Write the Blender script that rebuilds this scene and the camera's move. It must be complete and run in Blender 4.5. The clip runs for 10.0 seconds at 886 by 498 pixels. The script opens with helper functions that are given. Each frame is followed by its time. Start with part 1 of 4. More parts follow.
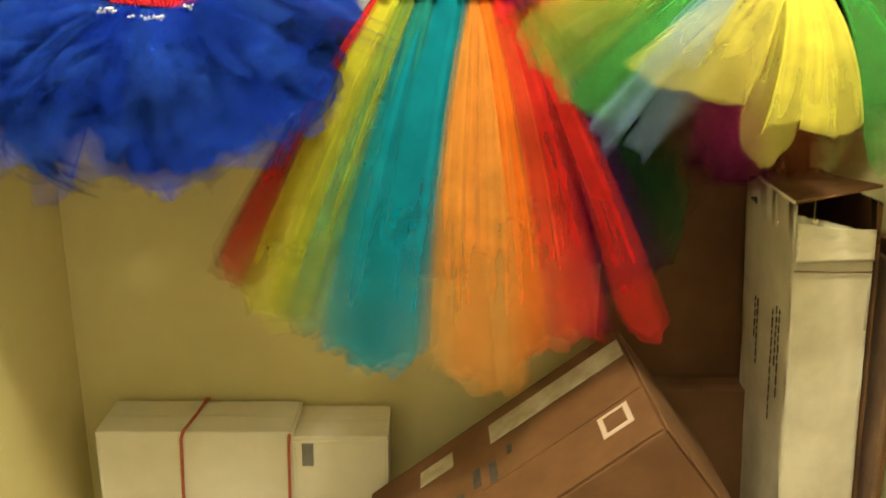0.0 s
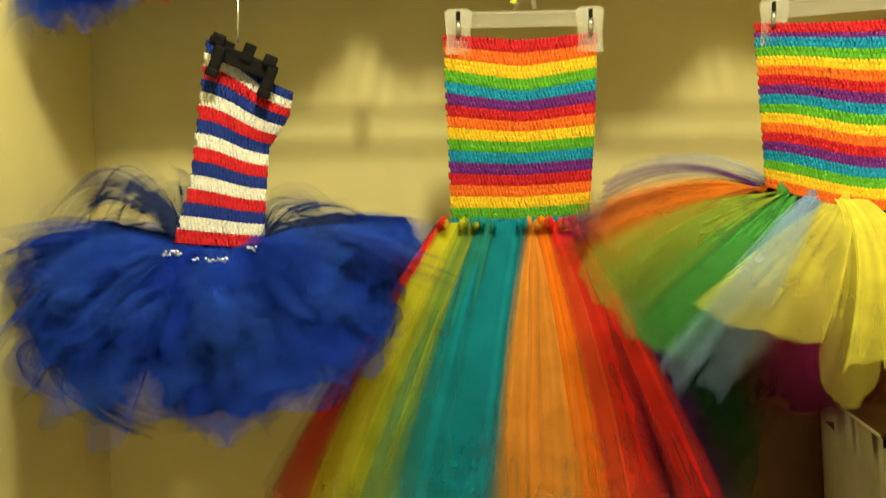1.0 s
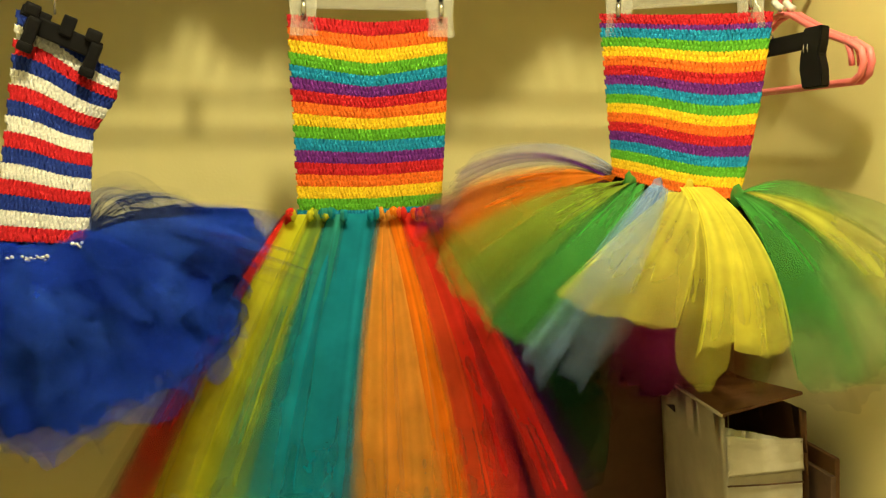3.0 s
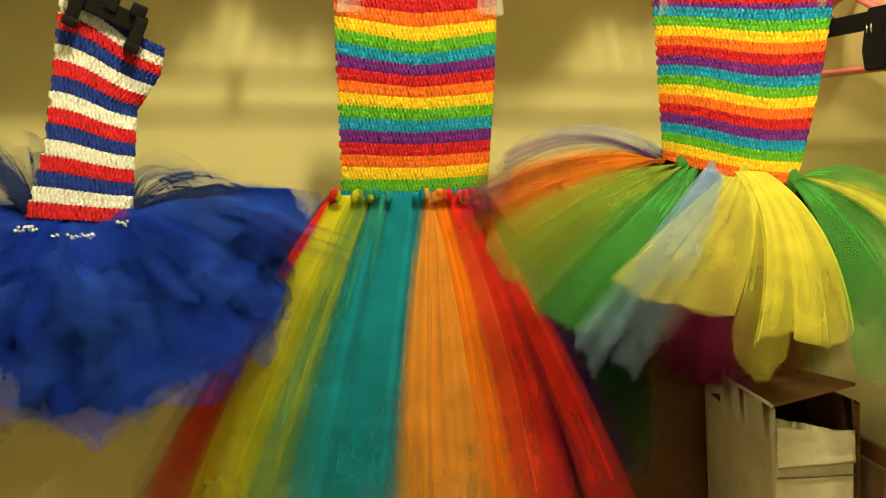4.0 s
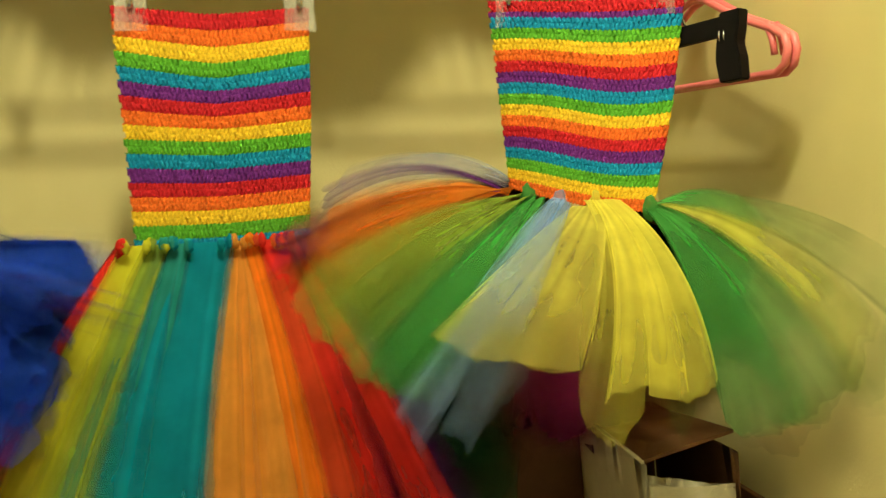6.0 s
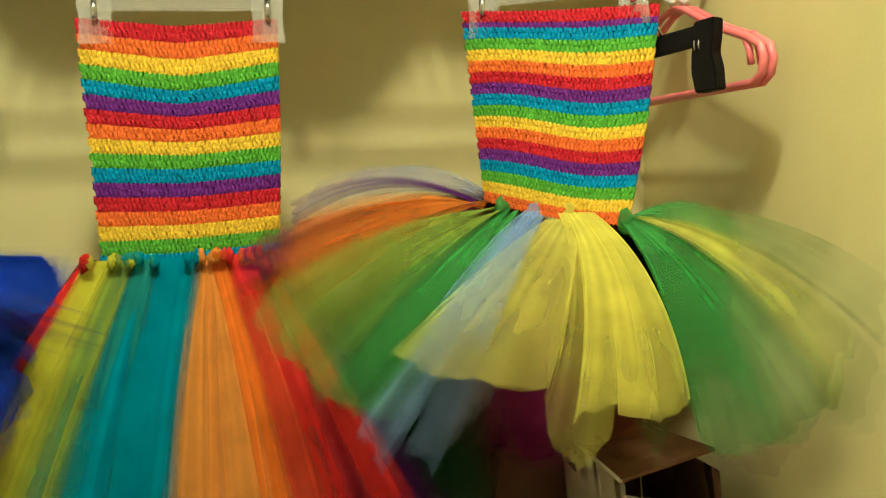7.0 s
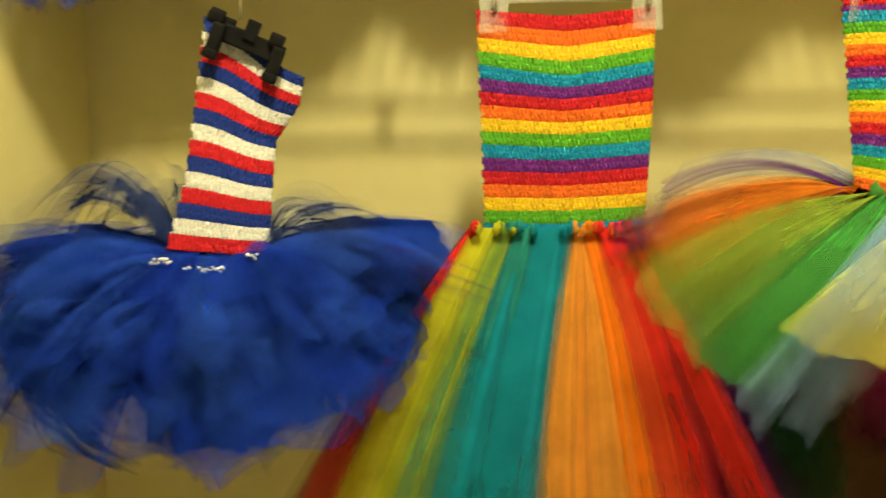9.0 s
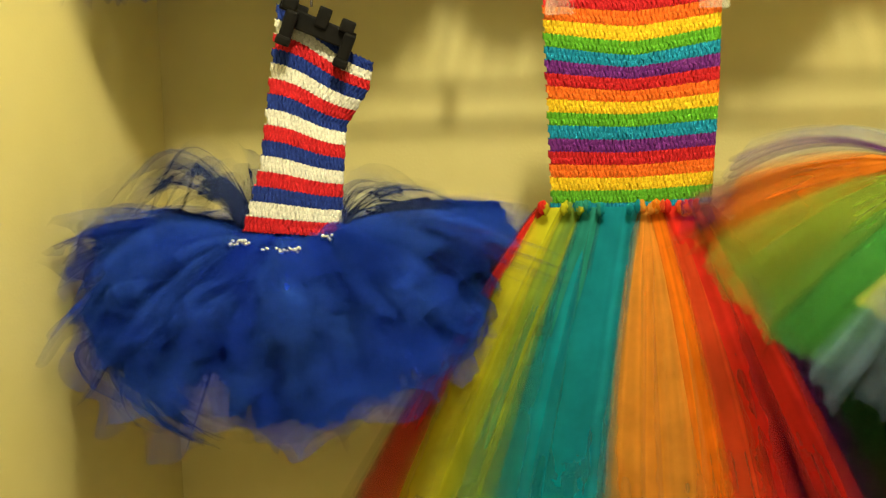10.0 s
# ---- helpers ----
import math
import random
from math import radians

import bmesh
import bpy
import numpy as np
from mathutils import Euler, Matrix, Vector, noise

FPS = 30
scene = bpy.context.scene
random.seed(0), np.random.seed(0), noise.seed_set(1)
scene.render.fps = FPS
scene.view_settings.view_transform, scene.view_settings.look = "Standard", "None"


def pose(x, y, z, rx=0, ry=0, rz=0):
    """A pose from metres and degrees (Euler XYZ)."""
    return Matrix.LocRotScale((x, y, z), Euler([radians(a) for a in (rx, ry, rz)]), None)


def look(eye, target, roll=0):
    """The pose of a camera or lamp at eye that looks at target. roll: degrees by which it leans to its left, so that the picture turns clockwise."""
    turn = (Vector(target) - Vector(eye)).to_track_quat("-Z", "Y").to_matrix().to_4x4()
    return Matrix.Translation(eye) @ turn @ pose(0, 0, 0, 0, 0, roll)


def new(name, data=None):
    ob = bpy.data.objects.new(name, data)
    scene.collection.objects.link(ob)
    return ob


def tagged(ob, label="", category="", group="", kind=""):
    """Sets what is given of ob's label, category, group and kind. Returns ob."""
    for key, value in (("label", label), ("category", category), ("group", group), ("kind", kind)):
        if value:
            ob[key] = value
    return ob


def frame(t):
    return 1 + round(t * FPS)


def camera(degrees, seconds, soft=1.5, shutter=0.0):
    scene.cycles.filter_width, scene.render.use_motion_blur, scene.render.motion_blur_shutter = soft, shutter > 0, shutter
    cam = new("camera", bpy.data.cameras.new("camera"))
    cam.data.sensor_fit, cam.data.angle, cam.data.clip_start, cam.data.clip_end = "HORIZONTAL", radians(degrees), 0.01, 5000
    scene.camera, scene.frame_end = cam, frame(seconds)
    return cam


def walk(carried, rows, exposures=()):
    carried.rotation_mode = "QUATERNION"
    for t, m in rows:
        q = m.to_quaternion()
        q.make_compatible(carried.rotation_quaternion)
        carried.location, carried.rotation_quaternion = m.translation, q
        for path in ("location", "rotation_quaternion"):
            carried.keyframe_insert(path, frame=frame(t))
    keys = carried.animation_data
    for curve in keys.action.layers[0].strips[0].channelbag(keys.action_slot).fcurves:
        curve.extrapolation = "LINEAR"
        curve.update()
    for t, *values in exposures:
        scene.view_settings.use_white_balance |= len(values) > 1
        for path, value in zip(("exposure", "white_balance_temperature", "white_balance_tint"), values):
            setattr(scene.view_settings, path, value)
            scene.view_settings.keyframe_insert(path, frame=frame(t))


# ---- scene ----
cam = camera(52.6, 10.0, soft=1.2, shutter=0.4)
PATH = [
    (0, (-0.034, -1.172, 1.445), (0.004, 0.736, 0.847), 0.7),
    (0.1, (-0.024, -1.171, 1.45), (0.012, 0.744, 0.876), 0.7),
    (0.5, (-0.042, -1.155, 1.488), (-0.02, 0.805, 1.092), -0.1),
    (1, (-0.062, -1.133, 1.503), (-0.108, 0.855, 1.296), -0.5),
    (1.3, (-0.072, -1.12, 1.526), (-0.06, 0.871, 1.342), -0.1),
    (1.5, (-0.043, -1.11, 1.489), (-0.03, 0.887, 1.384), -0.1),
    (1.9, (-0.017, -1.103, 1.503), (0.109, 0.887, 1.346), 0.1),
    (2, (-0.034, -1.095, 1.486), (0.162, 0.89, 1.354), 0.1),
    (2.2, (-0.031, -1.089, 1.506), (0.221, 0.887, 1.326), 0.0),
    (3.3, (-0.12, -1.08, 1.489), (0.246, 0.874, 1.267), -0.2),
    (3.5, (-0.124, -1.076, 1.49), (0.212, 0.882, 1.259), -0.1),
    (4, (-0.127, -1.057, 1.488), (0.187, 0.902, 1.238), 0.3),
    (4.5, (-0.108, -1.048, 1.489), (0.264, 0.903, 1.258), 0.4),
    (5, (-0.107, -1.028, 1.48), (0.362, 0.902, 1.247), 0.2),
    (5.5, (-0.054, -0.977, 1.488), (0.422, 0.953, 1.268), -0.6),
    (6, (0.006, -0.938, 1.494), (0.486, 0.994, 1.297), -1.7),
    (6.2, (0.019, -0.93, 1.494), (0.509, 1.0, 1.314), -2.2),
    (7.3, (0.052, -0.93, 1.492), (0.461, 1.02, 1.325), -1.5),
    (7.5, (0.05, -0.93, 1.49), (0.404, 1.029, 1.293), -1.1),
    (8, (0.01, -0.939, 1.489), (0.145, 1.048, 1.309), -0.6),
    (8.5, (-0.024, -0.95, 1.482), (-0.046, 1.043, 1.319), -0.3),
    (9, (-0.062, -0.984, 1.489), (-0.186, 1.003, 1.299), -0.4),
    (9.5, (-0.094, -1.005, 1.492), (-0.313, 0.973, 1.286), -0.9),
    (10, (-0.084, -1.005, 1.482), (-0.312, 0.971, 1.268), -1.2),
]
walk(cam, [(t, look(eye, target, roll)) for t, eye, target, roll in PATH],
     [(0, 0.28, 5600, 18), (0.5, 0.06, 5900, 14), (1, -0.2, 6100, 10), (1.5, -0.22, 6350, 10), (2, -0.24, 6400, 10), (3.5, -0.22, 6300, 10), (5, -0.28, 6300, 10), (6, -0.46, 5950, 10), (7.5, -0.45, 5150, 15), (8, -0.32, 5700, 10), (8.5, -0.25, 6200, 10), (9, -0.16, 6200, 10), (10, -0.2, 6200, 10)])

# ---- light: one warm ceiling bulb in the room, just outside the closet ----
world = bpy.data.worlds.new("room_air")
world.use_nodes = True
world.node_tree.nodes["Background"].inputs[0].default_value = (1.0, 0.85, 0.6, 1)
world.node_tree.nodes["Background"].inputs[1].default_value = 0.02
scene.world = world

bulb = bpy.data.lights.new("ceiling_bulb", "POINT")
bulb.energy, bulb.color, bulb.shadow_soft_size = 92.0, (1.0, 0.90, 0.54), 0.06
new("ceiling_bulb", bulb).location = (0.05, -0.86, 2.62)


# ---- materials ----
def material(name, build):
    m = bpy.data.materials.new(name)
    m.use_nodes = True
    nt = m.node_tree
    nt.nodes.clear()
    out = nt.nodes.new("ShaderNodeOutputMaterial")
    nt.links.new(build(nt), out.inputs["Surface"])
    return m


def node(nt, kind, **inputs):
    n = nt.nodes.new(kind)
    for key, value in inputs.items():
        socket = n.inputs[key.replace("_", " ")]
        if hasattr(value, "is_output"):
            nt.links.new(value, socket)
        else:
            socket.default_value = value
    return n


def coords(nt):
    return nt.nodes.new("ShaderNodeTexCoord").outputs["Object"]


def mottled(nt, a, b, scale, detail=4.0, low=0.35, high=0.65, rough=0.6):
    """Two colours mixed by noise in object space."""
    tex = node(nt, "ShaderNodeTexNoise", Vector=coords(nt), Scale=scale, Detail=detail, Roughness=rough)
    ramp = nt.nodes.new("ShaderNodeValToRGB")
    ramp.color_ramp.elements[0].position, ramp.color_ramp.elements[1].position = low, high
    ramp.color_ramp.elements[0].color, ramp.color_ramp.elements[1].color = (*a, 1), (*b, 1)
    nt.links.new(tex.outputs["Fac"], ramp.inputs["Fac"])
    return ramp.outputs["Color"]


def bumped(nt, scale, strength, distance=0.002, detail=3.0):
    tex = node(nt, "ShaderNodeTexNoise", Vector=coords(nt), Scale=scale, Detail=detail)
    return node(nt, "ShaderNodeBump", Height=tex.outputs["Fac"], Strength=strength, Distance=distance).outputs["Normal"]


def solid(name, a, b, scale, rough=0.6, bump=(120, 0.3, 0.001), metallic=0.0, gloss=0.5):
    def build(nt):
        p = node(nt, "ShaderNodeBsdfPrincipled", Base_Color=mottled(nt, a, b, scale), Roughness=rough, Metallic=metallic,
                 Normal=bumped(nt, *bump))
        p.inputs["Specular IOR Level"].default_value = gloss
        return p.outputs[0]
    return material(name, build)


def tulle(name, colour, cover, spread=0.09):
    """Sheer net: part of the light passes straight through, the rest is scattered on both sides."""
    def build(nt):
        dark = tuple(c * 0.86 for c in colour)
        col = mottled(nt, dark, colour, 30, 3)
        front = node(nt, "ShaderNodeBsdfDiffuse", Color=col, Roughness=0.5)
        back = node(nt, "ShaderNodeBsdfTranslucent", Color=col)
        cloth = node(nt, "ShaderNodeMixShader", Fac=0.45)
        nt.links.new(front.outputs[0], cloth.inputs[1])
        nt.links.new(back.outputs[0], cloth.inputs[2])
        cloud = node(nt, "ShaderNodeTexNoise", Vector=coords(nt), Scale=22.0, Detail=4.0)
        amount = node(nt, "ShaderNodeMapRange", Value=cloud.outputs["Fac"])
        amount.inputs["From Min"].default_value, amount.inputs["From Max"].default_value = 0.3, 0.7
        amount.inputs["To Min"].default_value, amount.inputs["To Max"].default_value = max(cover - spread, 0.05), min(cover + spread, 0.97)
        gather = nt.nodes.new("ShaderNodeAttribute")
        gather.attribute_name = "gather"
        dense = nt.nodes.new("ShaderNodeMath")
        dense.operation, dense.use_clamp = "MULTIPLY", True
        nt.links.new(amount.outputs[0], dense.inputs[0])
        nt.links.new(gather.outputs["Fac"], dense.inputs[1])
        mix = node(nt, "ShaderNodeMixShader", Fac=dense.outputs[0])
        nt.links.new(node(nt, "ShaderNodeBsdfTransparent").outputs[0], mix.inputs[1])
        nt.links.new(cloth.outputs[0], mix.inputs[2])
        return mix.outputs[0]
    return material(name, build)


def yarn(name, colour):
    def build(nt):
        dark = tuple(c * 0.62 for c in colour)
        p = node(nt, "ShaderNodeBsdfPrincipled", Base_Color=mottled(nt, dark, colour, 420, 4, 0.3, 0.6), Roughness=0.8,
                 Normal=bumped(nt, 900, 0.8, 0.001))
        p.inputs["Specular IOR Level"].default_value = 0.2
        return p.outputs[0]
    return material(name, build)


def clear_plastic(name, tint, cover):
    def build(nt):
        p = node(nt, "ShaderNodeBsdfPrincipled", Base_Color=(*tint, 1), Roughness=0.25)
        mix = node(nt, "ShaderNodeMixShader", Fac=cover)
        nt.links.new(node(nt, "ShaderNodeBsdfTransparent").outputs[0], mix.inputs[1])
        nt.links.new(p.outputs[0], mix.inputs[2])
        return mix.outputs[0]
    return material(name, build)


WALL = solid("cream_wall_paint", (0.65, 0.575, 0.235), (0.73, 0.65, 0.285), 3.0, 0.62, (260, 0.25, 0.001))
ROOM = solid("cream_room_paint", (0.66, 0.62, 0.53), (0.72, 0.68, 0.58), 3.0, 0.6, (260, 0.25, 0.001))
CEILING = solid("ceiling_paint", (0.74, 0.72, 0.64), (0.8, 0.78, 0.7), 2.0, 0.8, (90, 0.5, 0.003))
CARPET = solid("beige_carpet", (0.44, 0.39, 0.31), (0.56, 0.5, 0.41), 60, 0.95, (500, 0.9, 0.004))
WHITE_WIRE = solid("white_wire_coating", (0.76, 0.74, 0.66), (0.84, 0.82, 0.74), 40, 0.3, (60, 0.1, 0.0005))
KRAFT = solid("kraft_cardboard", (0.115, 0.047, 0.011), (0.155, 0.068, 0.017), 14, 0.75, (300, 0.3, 0.0006))
KRAFT_DARK = solid("cardboard_inside", (0.11, 0.06, 0.03), (0.17, 0.095, 0.045), 18, 0.85, (200, 0.3, 0.0008))
WHITE_CARD = solid("white_cardboard", (0.76, 0.71, 0.52), (0.84, 0.79, 0.6), 9, 0.6, (150, 0.25, 0.0008))
OFF_WHITE = solid("worn_white_cardboard", (0.53, 0.48, 0.33), (0.7, 0.64, 0.46), 11, 0.65, (90, 0.35, 0.0012))
TAPE = solid("packing_tape", (0.36, 0.29, 0.17), (0.5, 0.42, 0.27), 30, 0.25, (70, 0.4, 0.0008))
PAPER = solid("label_paper", (0.5, 0.38, 0.3), (0.58, 0.45, 0.36), 25, 0.6, (200, 0.1, 0.0003))
INK = solid("black_print", (0.03, 0.025, 0.02), (0.06, 0.05, 0.04), 80, 0.7, (200, 0.1, 0.0003))
GREY_INK = solid("grey_print", (0.2, 0.19, 0.17), (0.27, 0.25, 0.22), 80, 0.7, (200, 0.1, 0.0003))
RED_CORD = solid("red_cord", (0.42, 0.09, 0.03), (0.55, 0.13, 0.05), 200, 0.8, (700, 0.5, 0.0008))
BLACK_PLASTIC = solid("black_plastic", (0.002, 0.002, 0.002), (0.005, 0.004, 0.004), 60, 0.6, (120, 0.2, 0.0006), gloss=0.15)
PINK_PLASTIC = solid("pink_plastic", (0.75, 0.16, 0.17), (0.82, 0.21, 0.2), 20, 0.3, (90, 0.1, 0.0005))
WHITE_PLASTIC = solid("white_plastic", (0.72, 0.7, 0.62), (0.8, 0.78, 0.7), 20, 0.3, (90, 0.1, 0.0005))
YELLOW_TAB = solid("yellow_size_tab", (0.72, 0.66, 0.04), (0.8, 0.74, 0.06), 40, 0.4, (90, 0.1, 0.0005))
ORANGE_TAB = solid("orange_size_tab", (0.8, 0.2, 0.1), (0.86, 0.26, 0.14), 40, 0.4, (90, 0.1, 0.0005))
STEEL = solid("steel", (0.55, 0.54, 0.5), (0.66, 0.64, 0.6), 60, 0.25, (90, 0.1, 0.0004), 1.0)
CLEAR = clear_plastic("clear_plastic", (0.74, 0.72, 0.6), 0.2)

INKS = {
    "red": (0.58, 0.014, 0.02), "orange": (0.88, 0.17, 0.012), "yellow": (0.92, 0.6, 0.012), "green": (0.12, 0.42, 0.02),
    "teal": (0.012, 0.28, 0.5), "purple": (0.16, 0.02, 0.24), "blue": (0.012, 0.035, 0.26), "white": (0.82, 0.8, 0.72),
}
YARN = {k: yarn(k + "_yarn", v) for k, v in INKS.items()}

NET = {
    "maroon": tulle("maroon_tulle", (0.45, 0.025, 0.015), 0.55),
    "red": tulle("red_tulle", (0.86, 0.05, 0.03), 0.6),
    "scarlet": tulle("scarlet_tulle", (0.8, 0.11, 0.03), 0.66),
    "crimson": tulle("crimson_tulle", (0.36, 0.01, 0.1), 0.66),
    "orange": tulle("orange_tulle", (0.92, 0.28, 0.012), 0.62),
    "apricot": tulle("apricot_tulle", (0.9, 0.42, 0.06), 0.6),
    "yellow": tulle("yellow_tulle", (0.92, 0.86, 0.12), 0.5),
    "pale_yellow": tulle("pale_yellow_tulle", (0.9, 0.84, 0.14), 0.38),
    "lime": tulle("lime_tulle", (0.7, 0.68, 0.03), 0.68),
    "leaf": tulle("leaf_green_tulle", (0.36, 0.48, 0.06), 0.5),
    "green": tulle("green_tulle", (0.12, 0.46, 0.10), 0.5),
    "pale_green": tulle("pale_green_tulle", (0.28, 0.5, 0.13), 0.2, 0.1),
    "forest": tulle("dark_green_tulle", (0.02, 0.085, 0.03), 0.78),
    "teal": tulle("teal_tulle", (0.02, 0.34, 0.46), 0.68),
    "sea": tulle("sea_green_tulle", (0.05, 0.38, 0.33), 0.6),
    "sky": tulle("pale_blue_tulle", (0.36, 0.54, 0.86), 0.26),
    "mist": tulle("grey_lilac_tulle", (0.5, 0.5, 0.62), 0.22, 0.1),
    "purple": tulle("purple_tulle", (0.17, 0.03, 0.3), 0.45),
    "magenta": tulle("magenta_tulle", (0.42, 0.03, 0.2), 0.42),
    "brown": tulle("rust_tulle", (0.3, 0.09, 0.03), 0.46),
    "blue": tulle("royal_blue_tulle", (0.027, 0.09, 0.78), 0.34),
    "deep_blue": tulle("deep_blue_tulle", (0.02, 0.066, 0.64), 0.34),
    "light_blue": tulle("light_blue_tulle", (0.045, 0.145, 0.85), 0.3),
    "soft_orange": tulle("soft_orange_tulle", (0.9, 0.33, 0.03), 0.5),
    # dark net added to deepen the shade inside and behind the skirts
    "shade_umber": tulle("shade_umber_tulle", (0.13, 0.06, 0.025), 0.8),
    # nearly opaque nets for the unseen shelf heaps, dense enough to block the bulb
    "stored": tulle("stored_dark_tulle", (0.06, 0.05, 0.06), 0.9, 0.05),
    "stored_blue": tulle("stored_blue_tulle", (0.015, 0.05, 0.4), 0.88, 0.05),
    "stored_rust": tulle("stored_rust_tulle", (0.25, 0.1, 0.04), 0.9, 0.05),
    "sheer_blue": tulle("sheer_blue_tulle", (0.08, 0.12, 0.36), 0.18, 0.08),
}


# ---- builders ----
def place(ob, parent):
    ob.parent = parent
    return ob


def part(name, bm, mat, parent, label="", smooth=False):
    me = bpy.data.meshes.new(name)
    bm.to_mesh(me)
    bm.free()
    me.materials.append(mat)
    if smooth:
        me.polygons.foreach_set("use_smooth", [True] * len(me.polygons))
    ob = place(new(name, me), parent)
    return tagged(ob, label) if label else ob


def sheet_mesh(name, pts, mat, smooth=True, wrap=False):
    """A mesh from a grid of points (rows, columns, 3)."""
    r, c = pts.shape[:2]
    faces = []
    for i in range(r - 1):
        for j in range(c if wrap else c - 1):
            k = (j + 1) % c
            faces.append((i * c + j, i * c + k, (i + 1) * c + k, (i + 1) * c + j))
    me = bpy.data.meshes.new(name)
    me.from_pydata(pts.reshape(-1, 3).tolist(), [], faces)
    me.materials.append(mat)
    if smooth:
        me.polygons.foreach_set("use_smooth", [True] * len(faces))
    return me


def grid_part(name, pts, mat, parent, label="", wrap=False, smooth=True):
    ob = place(new(name, sheet_mesh(name, pts, mat, smooth, wrap)), parent)
    return tagged(ob, label) if label else ob


def thing(name, at, label, category, group=""):
    ob = new(name)
    ob.location = at
    ob.empty_display_size = 0.05
    return tagged(ob, label, category, group)


def box_bm(size, bevel=0.002, at=(0, 0, 0), turn=None, bm=None):
    bm = bm or bmesh.new()
    m = Matrix.Translation(at) @ (turn or Matrix.Identity(4)) @ Matrix.Diagonal((*size, 1))
    made = bmesh.ops.create_cube(bm, size=1.0, matrix=m)["verts"]
    if bevel:
        edges = list({e for v in made for e in v.link_edges})
        bmesh.ops.bevel(bm, geom=edges, offset=bevel, segments=2, profile=0.7, affect="EDGES")
    return bm


def tube_bm(points, radius, sides=8, bm=None, closed=False):
    """A round bar along a line of points."""
    bm = bm or bmesh.new()
    pts = [Vector(p) for p in points]
    n = len(pts)
    rings, up = [], None
    for i, p in enumerate(pts):
        a = pts[(i - 1) % n] if closed or i else p
        b = pts[(i + 1) % n] if closed or i < n - 1 else p
        t = (b - a).normalized()
        if up is None:
            up = t.orthogonal().normalized()
        up = (up - t * up.dot(t)).normalized()
        side = t.cross(up)
        rings.append([bm.verts.new(p + radius * (math.cos(k) * up + math.sin(k) * side)) for k in (2 * math.pi * j / sides for j in range(sides))])
    for i in range(n if closed else n - 1):
        a, b = rings[i], rings[(i + 1) % n]
        for j in range(sides):
            bm.faces.new((a[j], a[(j + 1) % sides], b[(j + 1) % sides], b[j]))
    if not closed:
        bm.faces.new(rings[0][::-1])
        bm.faces.new(rings[-1])
    return bm


def curve_points(p0, p1, p2, n):
    p0, p1, p2 = (np.array(p, float) for p in (p0, p1, p2))
    t = np.linspace(0, 1, n)[:, None]
    return (1 - t) ** 2 * p0 + 2 * t * (1 - t) * p1 + t**2 * p2


def tulle_strip(parent, p0, p1, p2, w0, w1, net, across, pleats=4, amp=0.006, nu=14, hem=0.05, rng=None, lift=0.0, rounded=0.0, thin=0.3, crumple=0.0):
    """One gathered strip of net from p0 past p1 to p2: pleated across its width, with an uneven hem."""
    rng = rng or random
    nv = pleats * 8 + 1
    v = np.linspace(0, 1, nv)
    ph = [rng.uniform(0, 6.28) for _ in range(4)]
    ends = 1 + hem * (0.7 * np.sin(2 * math.pi * v * rng.uniform(0.6, 1.6) + ph[0]) + 0.12 * np.sin(2 * math.pi * v * rng.uniform(2, 4) + ph[1]))
    ends = ends + hem * rng.uniform(-1.2, 1.2) * (v - 0.5) - rounded * np.abs(2 * v - 1) ** 3
    f = [pleats * rng.uniform(0.55, 0.85), pleats * rng.uniform(0.9, 1.2), pleats * rng.uniform(1.5, 2.1)]
    p0, p1, p2, across = (np.array(p, float) for p in (p0, p1, p2, across))
    out = np.zeros((nu, nv, 3))
    for i, t in enumerate(np.linspace(0, 1, nu)):
        tt = (t * ends)[:, None]
        c = (1 - tt) ** 2 * p0 + 2 * tt * (1 - tt) * p1 + tt**2 * p2
        tan = 2 * (1 - t) * (p1 - p0) + 2 * t * (p2 - p1)
        tan /= np.linalg.norm(tan) + 1e-9
        a = across - tan * across.dot(tan)
        a /= np.linalg.norm(a) + 1e-9
        n = np.cross(tan, a)
        w = w0 + (w1 - w0) * t**0.85
        fold = 0.6 * np.sin(2 * math.pi * f[0] * v + ph[2] + 0.5 * t) + 0.45 * np.sin(2 * math.pi * f[1] * v + ph[3] - 0.4 * t) + 0.25 * np.sin(2 * math.pi * f[2] * v + ph[1])
        depth = amp * (0.45 + 0.9 * t - 1.05 * t**4)
        squeeze = 0.12 * np.sin(2 * math.pi * pleats * v + ph[0]) / pleats
        out[i] = c + a * ((v - 0.5 + squeeze) * w)[:, None] + n * (fold * depth + lift * np.sin(math.pi * v) * t)[:, None]
    if crumple:
        seed = rng.uniform(0, 9)
        for i in range(nu):
            for j in range(nv):
                p = Vector(out[i, j])
                push = noise.noise_vector(p * 17 + Vector((seed, 0, 0))) + 0.45 * noise.noise_vector(p * 48)
                out[i, j] += np.array(push) * crumple * min(1.0, 2.5 * i / nu)
    out[..., 0] = np.clip(out[..., 0], -0.602, 0.592)
    out[..., 1] = np.minimum(out[..., 1], 0.188)
    ob = grid_part("tulle_strip", out, NET[net], parent)
    tt = np.linspace(0, 1, nu)[:, None]
    edge = np.minimum(v, 1 - v)[None, :]
    streak = 1 + 0.12 * np.sin(2 * math.pi * v * rng.uniform(0.6, 1.8) + ph[3]) + 0.07 * np.sin(2 * math.pi * v * rng.uniform(2, 4.5) + ph[0])
    dense = (1.45 - 0.72 * tt**0.7) * (0.15 + 0.85 * np.clip(edge * 3.4, 0, 1)) * streak[None, :] * (1 - thin * tt**3)
    attr = ob.data.attributes.new("gather", "FLOAT", "POINT")
    attr.data.foreach_set("value", dense.ravel())
    return ob


